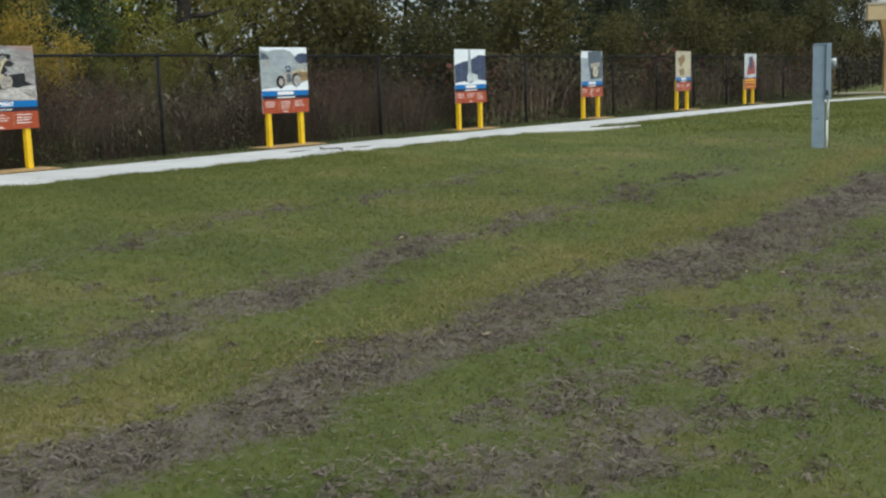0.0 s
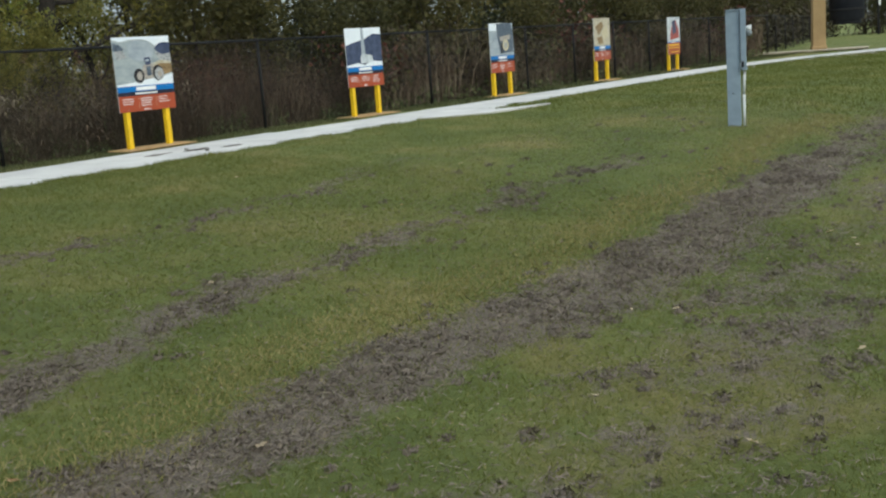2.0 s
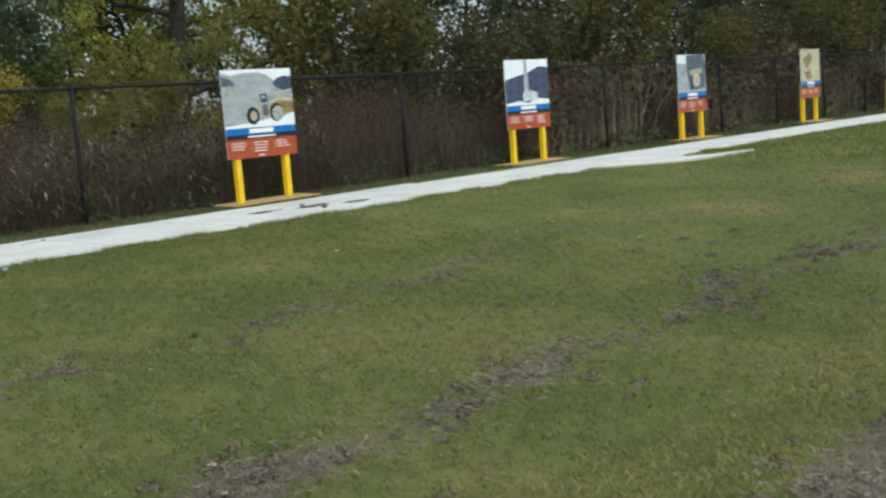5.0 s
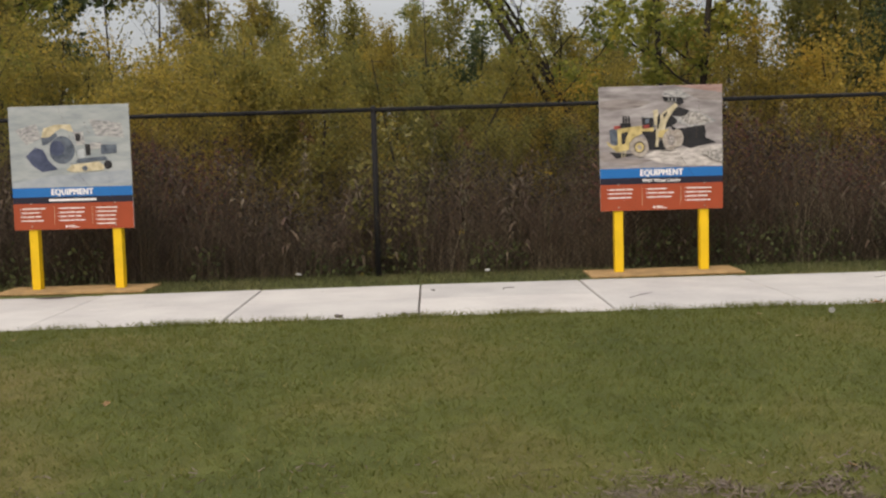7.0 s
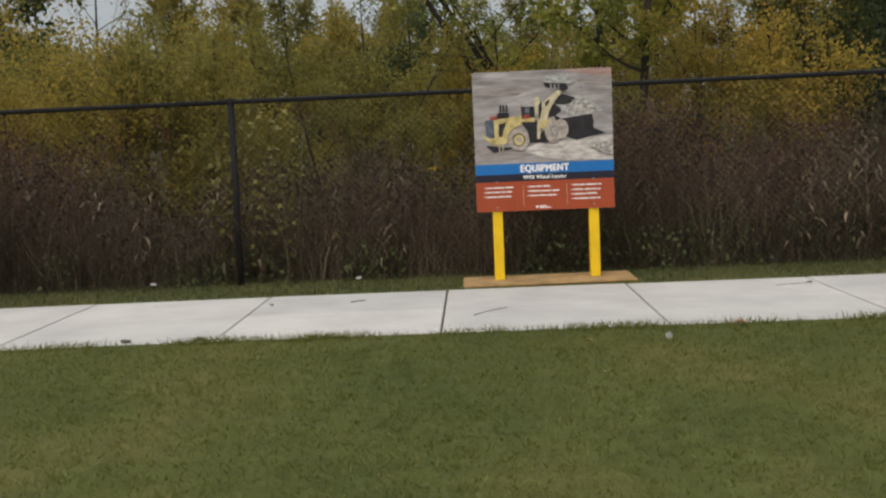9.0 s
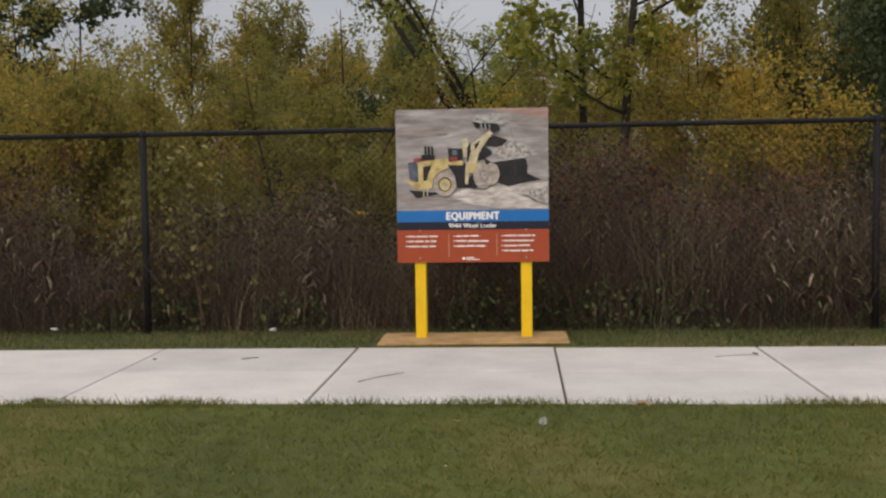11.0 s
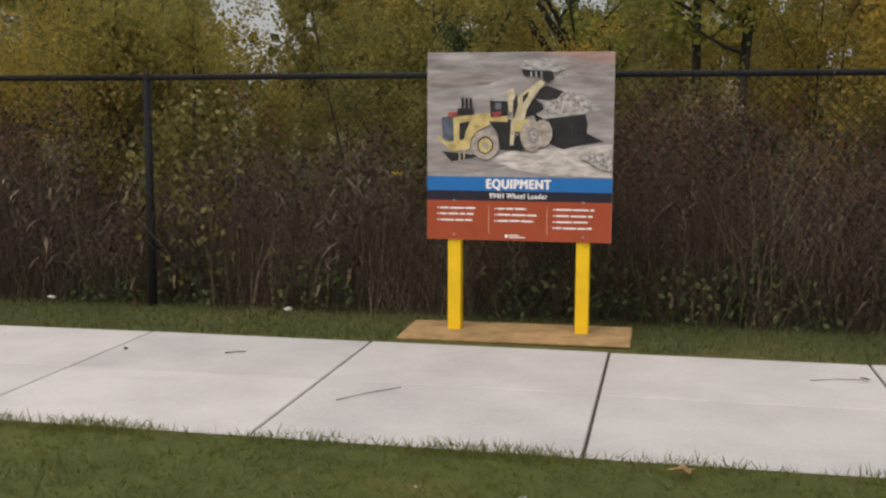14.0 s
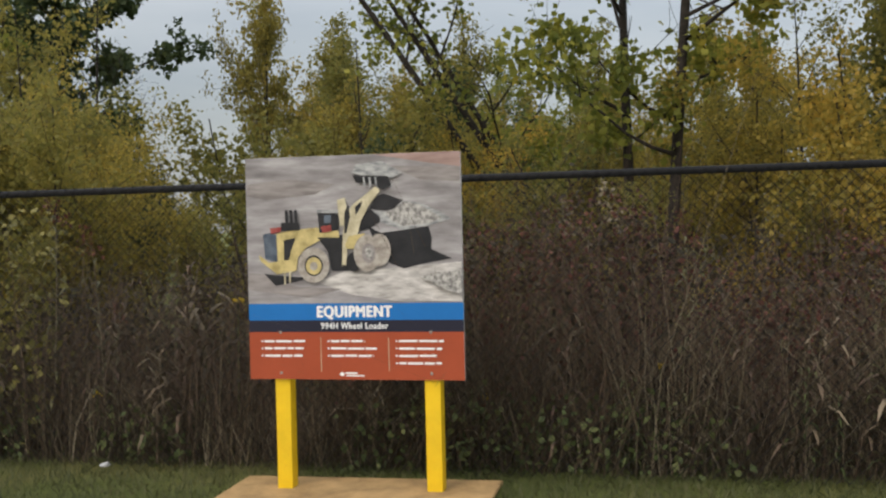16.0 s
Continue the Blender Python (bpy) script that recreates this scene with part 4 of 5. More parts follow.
def make_tree(seed, height, radius, mat, leaf=0.10, leaves=5200, first=0.22, trunk_r=0.09, lean=(0.0, 0.0), limbs=16, upright=0.5, stems=1, bare=0.0, label="", far=False):
    """Tapered stems with forking limbs and a crown of small leaves, uneven and with gaps."""
    rnd = random.Random(seed)
    rng = np.random.default_rng(seed)
    verts, faces, tips = [], [], []

    def limb(p, d, length, r, level):
        pts, rad = [p.copy()], [r]
        n = 5 if level < 2 else 2
        for k in range(n):
            d = (d + Vector((rnd.gauss(0, 0.16), rnd.gauss(0, 0.16), rnd.gauss(0.05, 0.10)))).normalized()
            p = p + d * (length / n)
            pts.append(p.copy())
            rad.append(max(0.003, r * (1 - 0.82 * (k + 1) / n)))
        tube(verts, faces, pts, rad, 4 if level == 1 else 3)
        if level >= 1:
            for k in range(1, len(pts)):
                for _ in range(3):
                    tips.append(pts[k - 1].lerp(pts[k], rnd.random()))
        if level < (2 if far else 3) and length > 0.46:
            for k in range(4 if level == 1 else 3):
                q = rnd.uniform(0.3, 1.0)
                j = min(int(q * n), n - 1)
                at = pts[j].lerp(pts[j + 1], q * n - j)
                side = Vector((rnd.gauss(0, 1), rnd.gauss(0, 1), rnd.gauss(0.15, 0.55))).normalized()
                limb(at, (d * 0.55 + side).normalized(), length * rnd.uniform(0.34, 0.58), rad[j] * 0.55, level + 1)

    for st in range(stems):
        off = Vector((rnd.gauss(0, 0.14), rnd.gauss(0, 0.14), 0)) * (stems > 1)
        tilt = Vector((lean[0] + rnd.gauss(0, 0.05) * stems, lean[1] + rnd.gauss(0, 0.05) * stems, 0))
        hh = height * (1 if st == 0 else rnd.uniform(0.7, 0.95))
        trunk, tr = [], []
        n = 9
        for k in range(n + 1):
            q = k / n
            bend = Vector((math.sin(q * 3 + seed) * 0.05, math.cos(q * 2.3 + seed) * 0.05, 0)) * hh * 0.25
            trunk.append(off + tilt * (q * hh) + Vector((0, 0, q * hh - 0.05)) + bend * q)
            tr.append(max(0.008, trunk_r * (1 - 0.88 * q) * (1.25 if k == 0 else 1)))
        tube(verts, faces, trunk, tr, 8)
        for k in range(limbs // stems):
            q = first + (1 - first) * ((k + rnd.random()) / (limbs // stems))
            j = min(int(q * n), n - 1)
            at = trunk[j].lerp(trunk[j + 1], q * n - j)
            an = rnd.uniform(0, 2 * math.pi)
            shape = math.sin(math.pi * min(1, 0.22 + 0.80 * (q - first) / (1 - first))) ** 0.8
            d = Vector((math.cos(an), math.sin(an), upright * rnd.uniform(0.4, 1.5))).normalized()
            limb(at, d, radius * shape * rnd.uniform(0.65, 1.15) + 0.2, tr[j] * 0.5, 1)
    root = empty("tree", Matrix.Identity(4), label, "tree", "trees behind the fence")
    mesh_arrays("trunk", np.array([tuple(v) for v in verts]), np.array(faces), M_BARK, root, "grey-brown trunk and limbs")
    tp = np.array([tuple(v) for v in tips])
    if bare:
        clump = np.sin(tp[:, 0] * 2.3 + seed) + np.sin(tp[:, 1] * 2.1) + np.sin(tp[:, 2] * 2.7 + 1)
        tp = tp[clump > np.quantile(clump, bare)]
    pick = tp[rng.integers(0, len(tp), leaves)]
    v, f = leaf_cloud(pick, leaf, rng, 0.10 if not far else 0.24)
    mesh_arrays("crown", v, f, mat, root)
    return root


def place(proto, x, y, turn=0.0, size=1.0, tall=1.0):
    z = float(land(x, y)) - 0.05
    return copy_thing(proto, pose(x, y, z, 0, 0, turn) @ Matrix.Diagonal((size, size, size * tall, 1)))


def plant(proto, x, y, turn=0.0):
    proto.matrix_world = pose(x, y, float(land(x, y)) - 0.05, 0, 0, turn)
    return proto


# the trees that stand out behind the wheel loader sign
maple = plant(make_tree(11, 8.5, 1.9, M_GREEN, 0.094, 11000, 0.24, 0.072, (0.02, 0.0), 19, 0.35, bare=0.15, label="slender maple with large green and yellowing leaves"), 1.60, 5.3)
maple2 = plant(make_tree(12, 9.0, 1.4, M_GREEN, 0.10, 1900, 0.30, 0.066, (-0.01, 0.03), 14, 0.9, bare=0.35, label="thin half-bare maple with green and yellow leaves"), 1.30, 5.9, 40)
leaner = plant(make_tree(13, 6.6, 1.5, M_GREEN, 0.078, 4400, 0.24, 0.065, (-0.52, 0.05), 18, 0.9, stems=3, bare=0.35, label="leaning many-stemmed tree with feathery yellow-green leaves"), 0.95, 6.6, 0)
big_left = plant(make_tree(14, 9.8, 2.9, M_DARK, 0.19, 20000, 0.06, 0.16, (0, 0), 30, 0.6, label="tall dense dark green tree at the back of the wood"), -13.2, 20.5)
spreader = plant(make_tree(15, 9.0, 3.4, M_OLIVE, 0.105, 9500, 0.16, 0.25, (0.08, 0), 20, 0.25, label="spreading dark-limbed tree with olive leaves"), 8.7, 6.6)
poplar = plant(make_tree(16, 5.6, 0.8, M_OLIVE, 0.075, 6500, 0.12, 0.05, (0, 0), 24, 1.4, label="narrow upright tree with thin yellow-green leaves"), -4.4, 14.5)
# kinds that repeat through the wood
shrub = plant(make_tree(21, 3.0, 1.1, M_YELLOW, 0.052, 11500, 0.06, 0.03, (0, 0), 22, 1.1, stems=3, label="bushy golden-yellow sapling behind the fence"), 3.4, 4.6)
shrub_green = plant(make_tree(22, 3.2, 1.0, M_OLIVE, 0.055, 11000, 0.05, 0.03, (0, 0), 22, 1.2, stems=3, label="bushy olive-green sapling behind the fence"), -2.4, 5.4)
shrub_dark = plant(make_tree(23, 3.7, 1.05, M_DARK, 0.066, 10500, 0.05, 0.04, (0, 0), 24, 1.1, stems=2, label="dense dark green young tree"), -1.7, 9.6)
wood_a = plant(make_tree(24, 7.0, 1.8, M_OLIVE, 0.10, 7400, 0.08, 0.09, (0, 0), 24, 0.8, label="woodland tree with olive autumn leaves"), 6.6, 10.5)
wood_b = plant(make_tree(25, 6.2, 1.5, M_YELLOW, 0.09, 7000, 0.10, 0.07, (0, 0), 24, 1.1, label="woodland tree with yellow autumn leaves"), -10.0, 6.6)
wood_c = plant(make_tree(26, 8.0, 1.7, M_GREEN, 0.10, 7400, 0.10, 0.10, (0, 0), 24, 0.8, label="green woodland tree with some yellow"), -10.2, 9.2)
bare_tree = plant(make_tree(27, 5.6, 1.2, M_OLIVE, 0.08, 500, 0.25, 0.05, (0.03, 0), 14, 1.0, bare=0.5, label="nearly bare thin tree with few leaves"), -7.6, 10.5)
# plainer kinds for the long stretch beyond, with shade put into their leaf colours
far_a = plant(make_tree(31, 6.5, 2.0, M_SHADEOLIVE, 0.13, 3800, 0.06, 0.10, (0, 0), 18, 0.6, label="olive woodland tree farther along the fence", far=True), 13.2, 6.4)
far_b = plant(make_tree(32, 6.0, 1.9, M_SHADEDARK, 0.13, 3800, 0.06, 0.10, (0, 0), 18, 0.6, label="dark green woodland tree with shade-darkened leaves farther along the fence", far=True), 16.4, 6.8)
far_c = plant(make_tree(33, 5.6, 1.7, M_SHADEOLIVE, 0.12, 3200, 0.08, 0.08, (0, 0), 18, 0.9, label="yellowing woodland tree farther along the fence", far=True), 19.8, 6.2)
far_d = plant(make_tree(34, 3.0, 1.3, M_SHADEOLIVE, 0.11, 2800, 0.03, 0.04, (0, 0), 16, 0.9, stems=2, label="green bush behind the far fence", far=True), 11.5, 3.2)

near_set = (
    (shrub, 2.5, 5.4, 50, 0.92), (shrub, 0.5, 9.2, 120, 1.0), (shrub, -5.0, 5.4, 10, 0.85), (shrub, -7.6, 5.0, 90, 1.05),
    (shrub, -0.4, 6.0, 310, 0.85), (shrub, 1.6, 10.4, 75, 1.05), (shrub, -6.6, 6.6, 250, 1.0), (shrub, 3.9, 8.4, 15, 0.95),
    (shrub, -3.8, 3.9, 30, 0.80), (shrub_green, -1.0, 7.6, 75, 0.95), (shrub_green, -4.2, 7.9, 140, 0.68), (shrub_green, 1.2, 4.3, 220, 0.68),
    (shrub_green, 6.6, 4.4, 300, 0.95), (shrub_green, -9.8, 4.4, 15, 1.0), (shrub, -6.4, 3.8, 260, 0.85), (shrub_green, 0.1, 4.6, 120, 0.62), (shrub_green, 3.2, 3.9, 20, 0.62),
    (shrub_green, -1.4, 4.2, 200, 0.64), (shrub_green, 5.2, 3.6, 95, 0.66), (shrub_green, -8.2, 3.6, 45, 0.78),
    (shrub_dark, -0.3, 11.4, 190, 0.9), (shrub_dark, 4.6, 12.5, 110, 0.9),
    (wood_b, -11.8, 10.5, 80, 0.8), (wood_b, -1.2, 15.5, 20, 0.66), (wood_b, 3.2, 15.0, 130, 0.80), (wood_b, 1.0, 13.0, 260, 0.62), (wood_b, 2.9, 10.8, 160, 0.70),
    (wood_a, -12.5, 6.5, 30, 0.9), (wood_c, 6.2, 5.6, 40, 0.80), (wood_a, -12.6, 14.0, 300, 0.9),
    (bare_tree, 3.5, 9.8, 150, 0.85), (bare_tree, -2.2, 8.2, 250, 0.72), (poplar, -2.3, 17.0, 30, 0.9), (poplar, -11.0, 13.0, 90, 0.9), (bare_tree, -7.9, 9.4, 200, 0.9),
    (poplar, -3.6, 12.4, 20, 0.86), (poplar, -1.9, 13.2, 140, 0.92), (poplar, 0.3, 12.6, 260, 0.85), (wood_b, -4.0, 16.6, 45, 0.78), (wood_c, -0.4, 17.5, 190, 0.62),
    (wood_a, 1.9, 17.0, 15, 0.72), (poplar, 2.6, 12.0, 10, 0.85), (wood_b, 4.2, 10.4, 220, 0.62), (shrub, 5.6, 8.6, 100, 1.15), (wood_a, -5.4, 19.0, 130, 0.72),
    (wood_a, 10.0, 9.4, 40, 1.0), (shrub, -6.6, 7.8, 40, 1.1), (shrub_green, -7.4, 7.0, 10, 1.05), (poplar, -8.7, 22.0, 80, 1.35), (poplar, -7.5, 23.5, 190, 1.2), (poplar, -6.5, 21.0, 290, 0.95), (wood_b, -7.9, 24.0, 10, 1.1),
    (shrub, -5.4, 7.0, 330, 1.0), (wood_b, -4.4, 23.0, 60, 0.85), (wood_c, -2.5, 22.0, 160, 0.75), (wood_b, -15.5, 17.0, 100, 1.1),
    (wood_c, -14.5, 8.5, 75, 1.0), (wood_b, -15.5, 5.6, 10, 1.0), (wood_a, -17.5, 10.0, 200, 1.0),
)
for proto, x, y, turn, size in near_set:
    place(proto, x, y, turn, size)
place(shrub_green, 4.6, 7.6, 40, 1.3, 1.25)
place(shrub_dark, 5.7, 8.3, 220, 1.2, 1.2)
place(shrub_dark, 4.95, 5.3, 100, 0.95, 1.3)
place(wood_b, -2.9, 10.2, 300, 0.55, 1.1)
place(shrub_green, -7.7, 10.2, 150, 1.15, 1.1)
place(wood_b, -8.6, 20.8, 20, 0.80, 1.65)
place(wood_b, -7.4, 20.9, 140, 0.70, 1.15)
place(wood_b, -3.4, 13.5, 70, 0.62, 1.1)
place(wood_b, -2.2, 14.6, 170, 0.60, 1.2)
place(shrub_green, -4.0, 3.3, 110, 0.90, 1.08)
place(shrub, -4.8, 3.2, 200, 0.90, 1.05)
place(wood_a, 11.8, 8.4, 60, 1.0)
place(wood_c, 10.8, 11.0, 170, 0.95)
place(wood_a, 13.4, 9.6, 250, 1.0)
rnd = random.Random(5)
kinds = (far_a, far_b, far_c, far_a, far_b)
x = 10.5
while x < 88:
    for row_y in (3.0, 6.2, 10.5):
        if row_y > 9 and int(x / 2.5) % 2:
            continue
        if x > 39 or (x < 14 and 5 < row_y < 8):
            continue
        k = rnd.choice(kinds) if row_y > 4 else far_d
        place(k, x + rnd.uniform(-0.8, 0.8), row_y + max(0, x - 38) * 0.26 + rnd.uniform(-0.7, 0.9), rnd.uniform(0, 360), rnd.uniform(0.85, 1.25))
    x += 2.5 if x < 40 else 5.0
EDGE = ((40, 0.9), (46, 2.0), (56, 4.2), (68, 6.7), (79, 9.2), (86, 8.2), (88, 0.0), (91, -9.0))


def along_edge(q, off):
    """A place along the far wood edge, off metres inside the wood."""
    q = min(max(q, 0.0), len(EDGE) - 1.001)
    k = int(q)
    (ax, ay), (bx, by) = EDGE[k], EDGE[k + 1]
    dx, dy = bx - ax, by - ay
    n = math.hypot(dx, dy)
    u = q - k
    return ax + dx * u - dy / n * off, ay + dy * u + dx / n * off


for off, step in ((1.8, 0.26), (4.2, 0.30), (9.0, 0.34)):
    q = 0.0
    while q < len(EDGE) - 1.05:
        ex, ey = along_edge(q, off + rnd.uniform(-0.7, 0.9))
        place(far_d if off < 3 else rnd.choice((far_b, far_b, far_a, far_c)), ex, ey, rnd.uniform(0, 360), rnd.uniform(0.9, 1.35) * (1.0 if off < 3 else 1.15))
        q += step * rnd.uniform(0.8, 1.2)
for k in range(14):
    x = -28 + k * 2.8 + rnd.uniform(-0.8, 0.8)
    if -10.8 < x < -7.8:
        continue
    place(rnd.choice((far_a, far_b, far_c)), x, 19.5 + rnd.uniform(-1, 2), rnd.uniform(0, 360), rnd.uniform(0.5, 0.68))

# low woodland far behind, which closes the view between the trunks
rng = np.random.default_rng(8)
n = 26000
fx = rng.uniform(-40, 100, n)
fy = rng.uniform(20, 30, n)
top = 2.6 + 0.9 * np.sin(fx * 0.5) + 0.5 * np.sin(fx * 1.7 + 1)
v, f = leaf_cloud(np.stack([fx, fy, rng.uniform(0, 1, n) ** 0.8 * top], 1), 0.34, rng, 0.2)
far_wood = mesh_arrays("far_woodland", v, f, M_FARLEAF)
tagged(far_wood, "low olive and yellow woodland far behind the fence", "woodland", kind="stuff")


# ---- undergrowth behind the fence ----
def stalks(n, x0, x1, y0, y1, h0, h1, width, lean, rng, heightmap=None, droop=0.25):
    """Bent upright strips on the ground: two quads each, tapering to the tip."""
    x = rng.uniform(x0, x1, n)
    y = rng.uniform(y0, y1, n)
    h = rng.uniform(h0, h1, n)
    if heightmap is not None:
        h = h * heightmap(x, y)
    z = land(x, y)
    p0 = np.stack([x, y, z - 0.02], 1)
    d = np.clip(rng.normal(0, lean, (n, 3)), -1.4 * lean, 1.4 * lean)
    d[:, 2] = 1
    d2 = d + rng.normal(0, droop, (n, 3))
    p1 = p0 + d * (h * 0.55)[:, None]
    p2 = p1 + d2 * (h * 0.45)[:, None]
    an = rng.uniform(0, math.pi, n)
    w = np.stack([np.cos(an), np.sin(an), 0 * an], 1) * (width * rng.uniform(0.6, 1.5, n))[:, None]
    v = np.stack([p0 - w, p0 + w, p1 + w * 0.8, p1 - w * 0.8, p2 + w * 0.25, p2 - w * 0.25], 1).reshape(-1, 3)
    i = np.arange(n)[:, None] * 6
    f = np.concatenate([i + np.array([[0, 1, 2, 3]]), i + np.array([[3, 2, 4, 5]])])
    return v, f


def brush_height(x, y):
    return 0.72 + 0.16 * np.sin(x * 0.8 + 0.6) + 0.12 * np.sin(x * 2.1) + 0.10 * np.sin(x * 4.3 + y) + 0.12 * step01(1.5, 3, y)


rng = np.random.default_rng(3)
v, f = stalks(22000, -13, 13, 0.62, 3.0, 0.7, 1.8, 0.0030, 0.17, rng, brush_height, 0.35)
tagged(mesh_arrays("dead_stalks", v, f, M_STALK), "dense thicket of dead brown stalks behind the fence", "undergrowth", kind="stuff")
v, f = stalks(12000, -13, 13, 0.60, 1.6, 0.3, 1.1, 0.0042, 0.30, rng, brush_height, 0.6)
tagged(mesh_arrays("dry_tall_grass", v, f, M_STRAW), "dry pale grass tangled at the foot of the fence", "undergrowth", kind="stuff")
v, f = stalks(600, -13, 13, 0.60, 1.3, 0.45, 1.15, 0.0034, 0.16, rng, brush_height, 0.5)
v2, f2 = stalks(1500, 1.5, 6.0, 0.58, 1.1, 0.40, 1.25, 0.0028, 0.34, rng, brush_height, 0.85)
v3, f3 = stalks(350, -2.2, 0.0, 0.60, 1.1, 0.3, 0.9, 0.0034, 0.2, rng, brush_height, 0.6)
f = np.concatenate([f, f2 + len(v), f3 + len(v) + len(v2)])
v = np.concatenate([v, v2, v3])
tagged(mesh_arrays("pale_reeds", v, f, M_REED), "scattered pale dead reeds standing in the thicket", "undergrowth", kind="stuff")
v, f = stalks(6500, -8, 8, 0.58, 1.0, 0.35, 1.25, 0.0024, 0.42, rng, brush_height, 0.95)
tagged(mesh_arrays("tangled_stems", v, f, M_STRAW), "bent and tangled dry stems close behind the mesh", "undergrowth", kind="stuff")
v, f = stalks(12000, 13, 40, 0.62, 3.0, 0.8, 1.9, 0.008, 0.17, rng, brush_height)
tagged(mesh_arrays("far_stalks", v, f, M_STALK), "dead brown stalks behind the far fence", "undergrowth", kind="stuff")


def brush_leaves(n, x0, x1, y0, y1, zmax, size, mat, name, label, rng, thin=1.0, patch=None):
    x = rng.uniform(x0, x1, n)
    y = rng.uniform(y0, y1, n)
    if patch is not None:
        keep = patch(x, y)
        x, y = x[keep], y[keep]
    n = len(x)
    z = land(x, y) + rng.uniform(0.02, 1, n) ** thin * zmax * brush_height(x, y)
    v, f = leaf_cloud(np.stack([x, y, z], 1), size, rng, 0.05)
    tagged(mesh_arrays(name, v, f, mat), label, "undergrowth", kind="stuff")


brush_leaves(66000, -13, 13, 0.75, 4.2, 1.55, 0.048, M_BRUSH, "brush", "dense dark brush and withered weeds behind the fence", rng)
brush_leaves(24000, 13, 41, 0.8, 4.0, 1.9, 0.15, M_BRUSH, "far_brush", "dark brush behind the far fence", rng)
spots = []
for k in range(9000):
    ex, ey = along_edge(rng.uniform(0, len(EDGE) - 1.01), 0.4 + 3.2 * rng.uniform(0, 1))
    spots.append((ex, ey, rng.uniform(0.0, 1.0) ** 0.8 * (2.3 + 0.5 * math.sin(ex * 0.7))))
v, f = leaf_cloud(np.array(spots), 0.24, rng, 0.08)
tagged(mesh_arrays("wood_edge_brush", v, f, M_BRUSH), "dark brush along the distant wood edge", "undergrowth", kind="stuff")
brush_leaves(52000, -13, 13, 0.8, 2.6, 1.60, 0.034, M_RUSSET, "russet_brush", "dull red-brown weeds behind the fence", rng, 0.7, lambda x, y: np.sin(x * 0.9 + 0.3) + 0.5 * np.sin(x * 2.3 + 2) > 0.2)
brush_leaves(6000, 13, 40, 0.9, 2.6, 2.2, 0.12, M_RUSSET, "far_russet_brush", "red-brown shrubs behind the far fence", rng, 0.6, lambda x, y: np.sin(x * 0.5 + 1.6) > 0.3)
brush_leaves(17000, -13, 13, 0.53, 1.0, 0.46, 0.050, M_WEED, "green_weeds", "low green weeds along the foot of the fence", rng, 1.6, lambda x, y: np.sin(x * 1.7) + np.sin(x * 3.9 + 1) > -0.1)
brush_leaves(4000, 13, 40, 0.56, 1.2, 0.5, 0.10, M_WEED, "far_weeds", "green weeds along the far fence", rng, 1.4)
brush_leaves(900, -3.15, -2.35, 0.60, 1.1, 2.2, 0.060, M_VINE, "climbing_vine", "green vine leaves climbing beside a fence post", rng, 0.8)


# tall weeds close behind the mesh: bent stems with narrow arching leaves and a seed plume
def make_weed(seed, height, count, leaf, mat, plume, label):
    rng = np.random.default_rng(seed)
    root = empty("tall_weed", Matrix.Identity(4), label, "weed", "tall weeds behind the mesh")
    lean = rng.normal(0, 0.10, 2)
    path = []
    for k in range(7):
        q = k / 6
        path.append(Vector((lean[0] * q * height + 0.10 * q ** 3 * math.cos(seed), lean[1] * q * height + 0.06 * q ** 3 * math.sin(seed), q * height * (1 - 0.04 * q))))
    verts, faces = [], []
    tube(verts, faces, path, [0.0045 * (1 - 0.7 * k / 6) for k in range(7)], 4)
    mesh_arrays("stem", np.array([tuple(v) for v in verts]), np.array(faces), M_REED, root)
    lv, lf = [], []
    for k in range(count):
        q = 0.15 + 0.82 * (k + rng.uniform()) / count
        j = min(int(q * 6), 5)
        at = path[j].lerp(path[j + 1], q * 6 - j)
        an = k * 2.4 + rng.uniform(-0.5, 0.5)
        out = Vector((math.cos(an), math.sin(an), 0))
        side = Vector((-out.y, out.x, 0))
        size = leaf * rng.uniform(0.6, 1.3) * (1.15 - 0.5 * q)
        w = size * 0.055
        b = len(lv)
        for u, up, ww in ((0.0, 0.0, 0.5), (0.4, 0.34, 1.0), (0.75, 0.32, 0.8), (1.0, 0.05, 0.1)):
            p = at + out * (u * size) + Vector((0, 0, up * size * rng.uniform(0.7, 1.2)))
            lv += [tuple(p - side * w * ww), tuple(p + side * w * ww)]
        for u in range(3):
            lf.append((b + 2 * u, b + 2 * u + 1, b + 2 * u + 3, b + 2 * u + 2))
    mesh_arrays("leaves", np.array(lv), np.array(lf), mat, root)
    if plume:
        top = np.array([tuple(path[-1])])
        n = 70
        q = rng.uniform(0, 1, n)
        pts = top + np.stack([rng.normal(0, 0.035, n) * (1.2 - q) + 0.10 * q * math.cos(seed), rng.normal(0, 0.03, n) * (1.2 - q), q * 0.20 - 0.06], 1)
        v, f = leaf_cloud(pts, 0.020, rng, 0.006)
        tagged(mesh_arrays("seed_plume", v, f, M_REED if plume > 1 else M_RUSSET, root), kind="stuff")
    return root


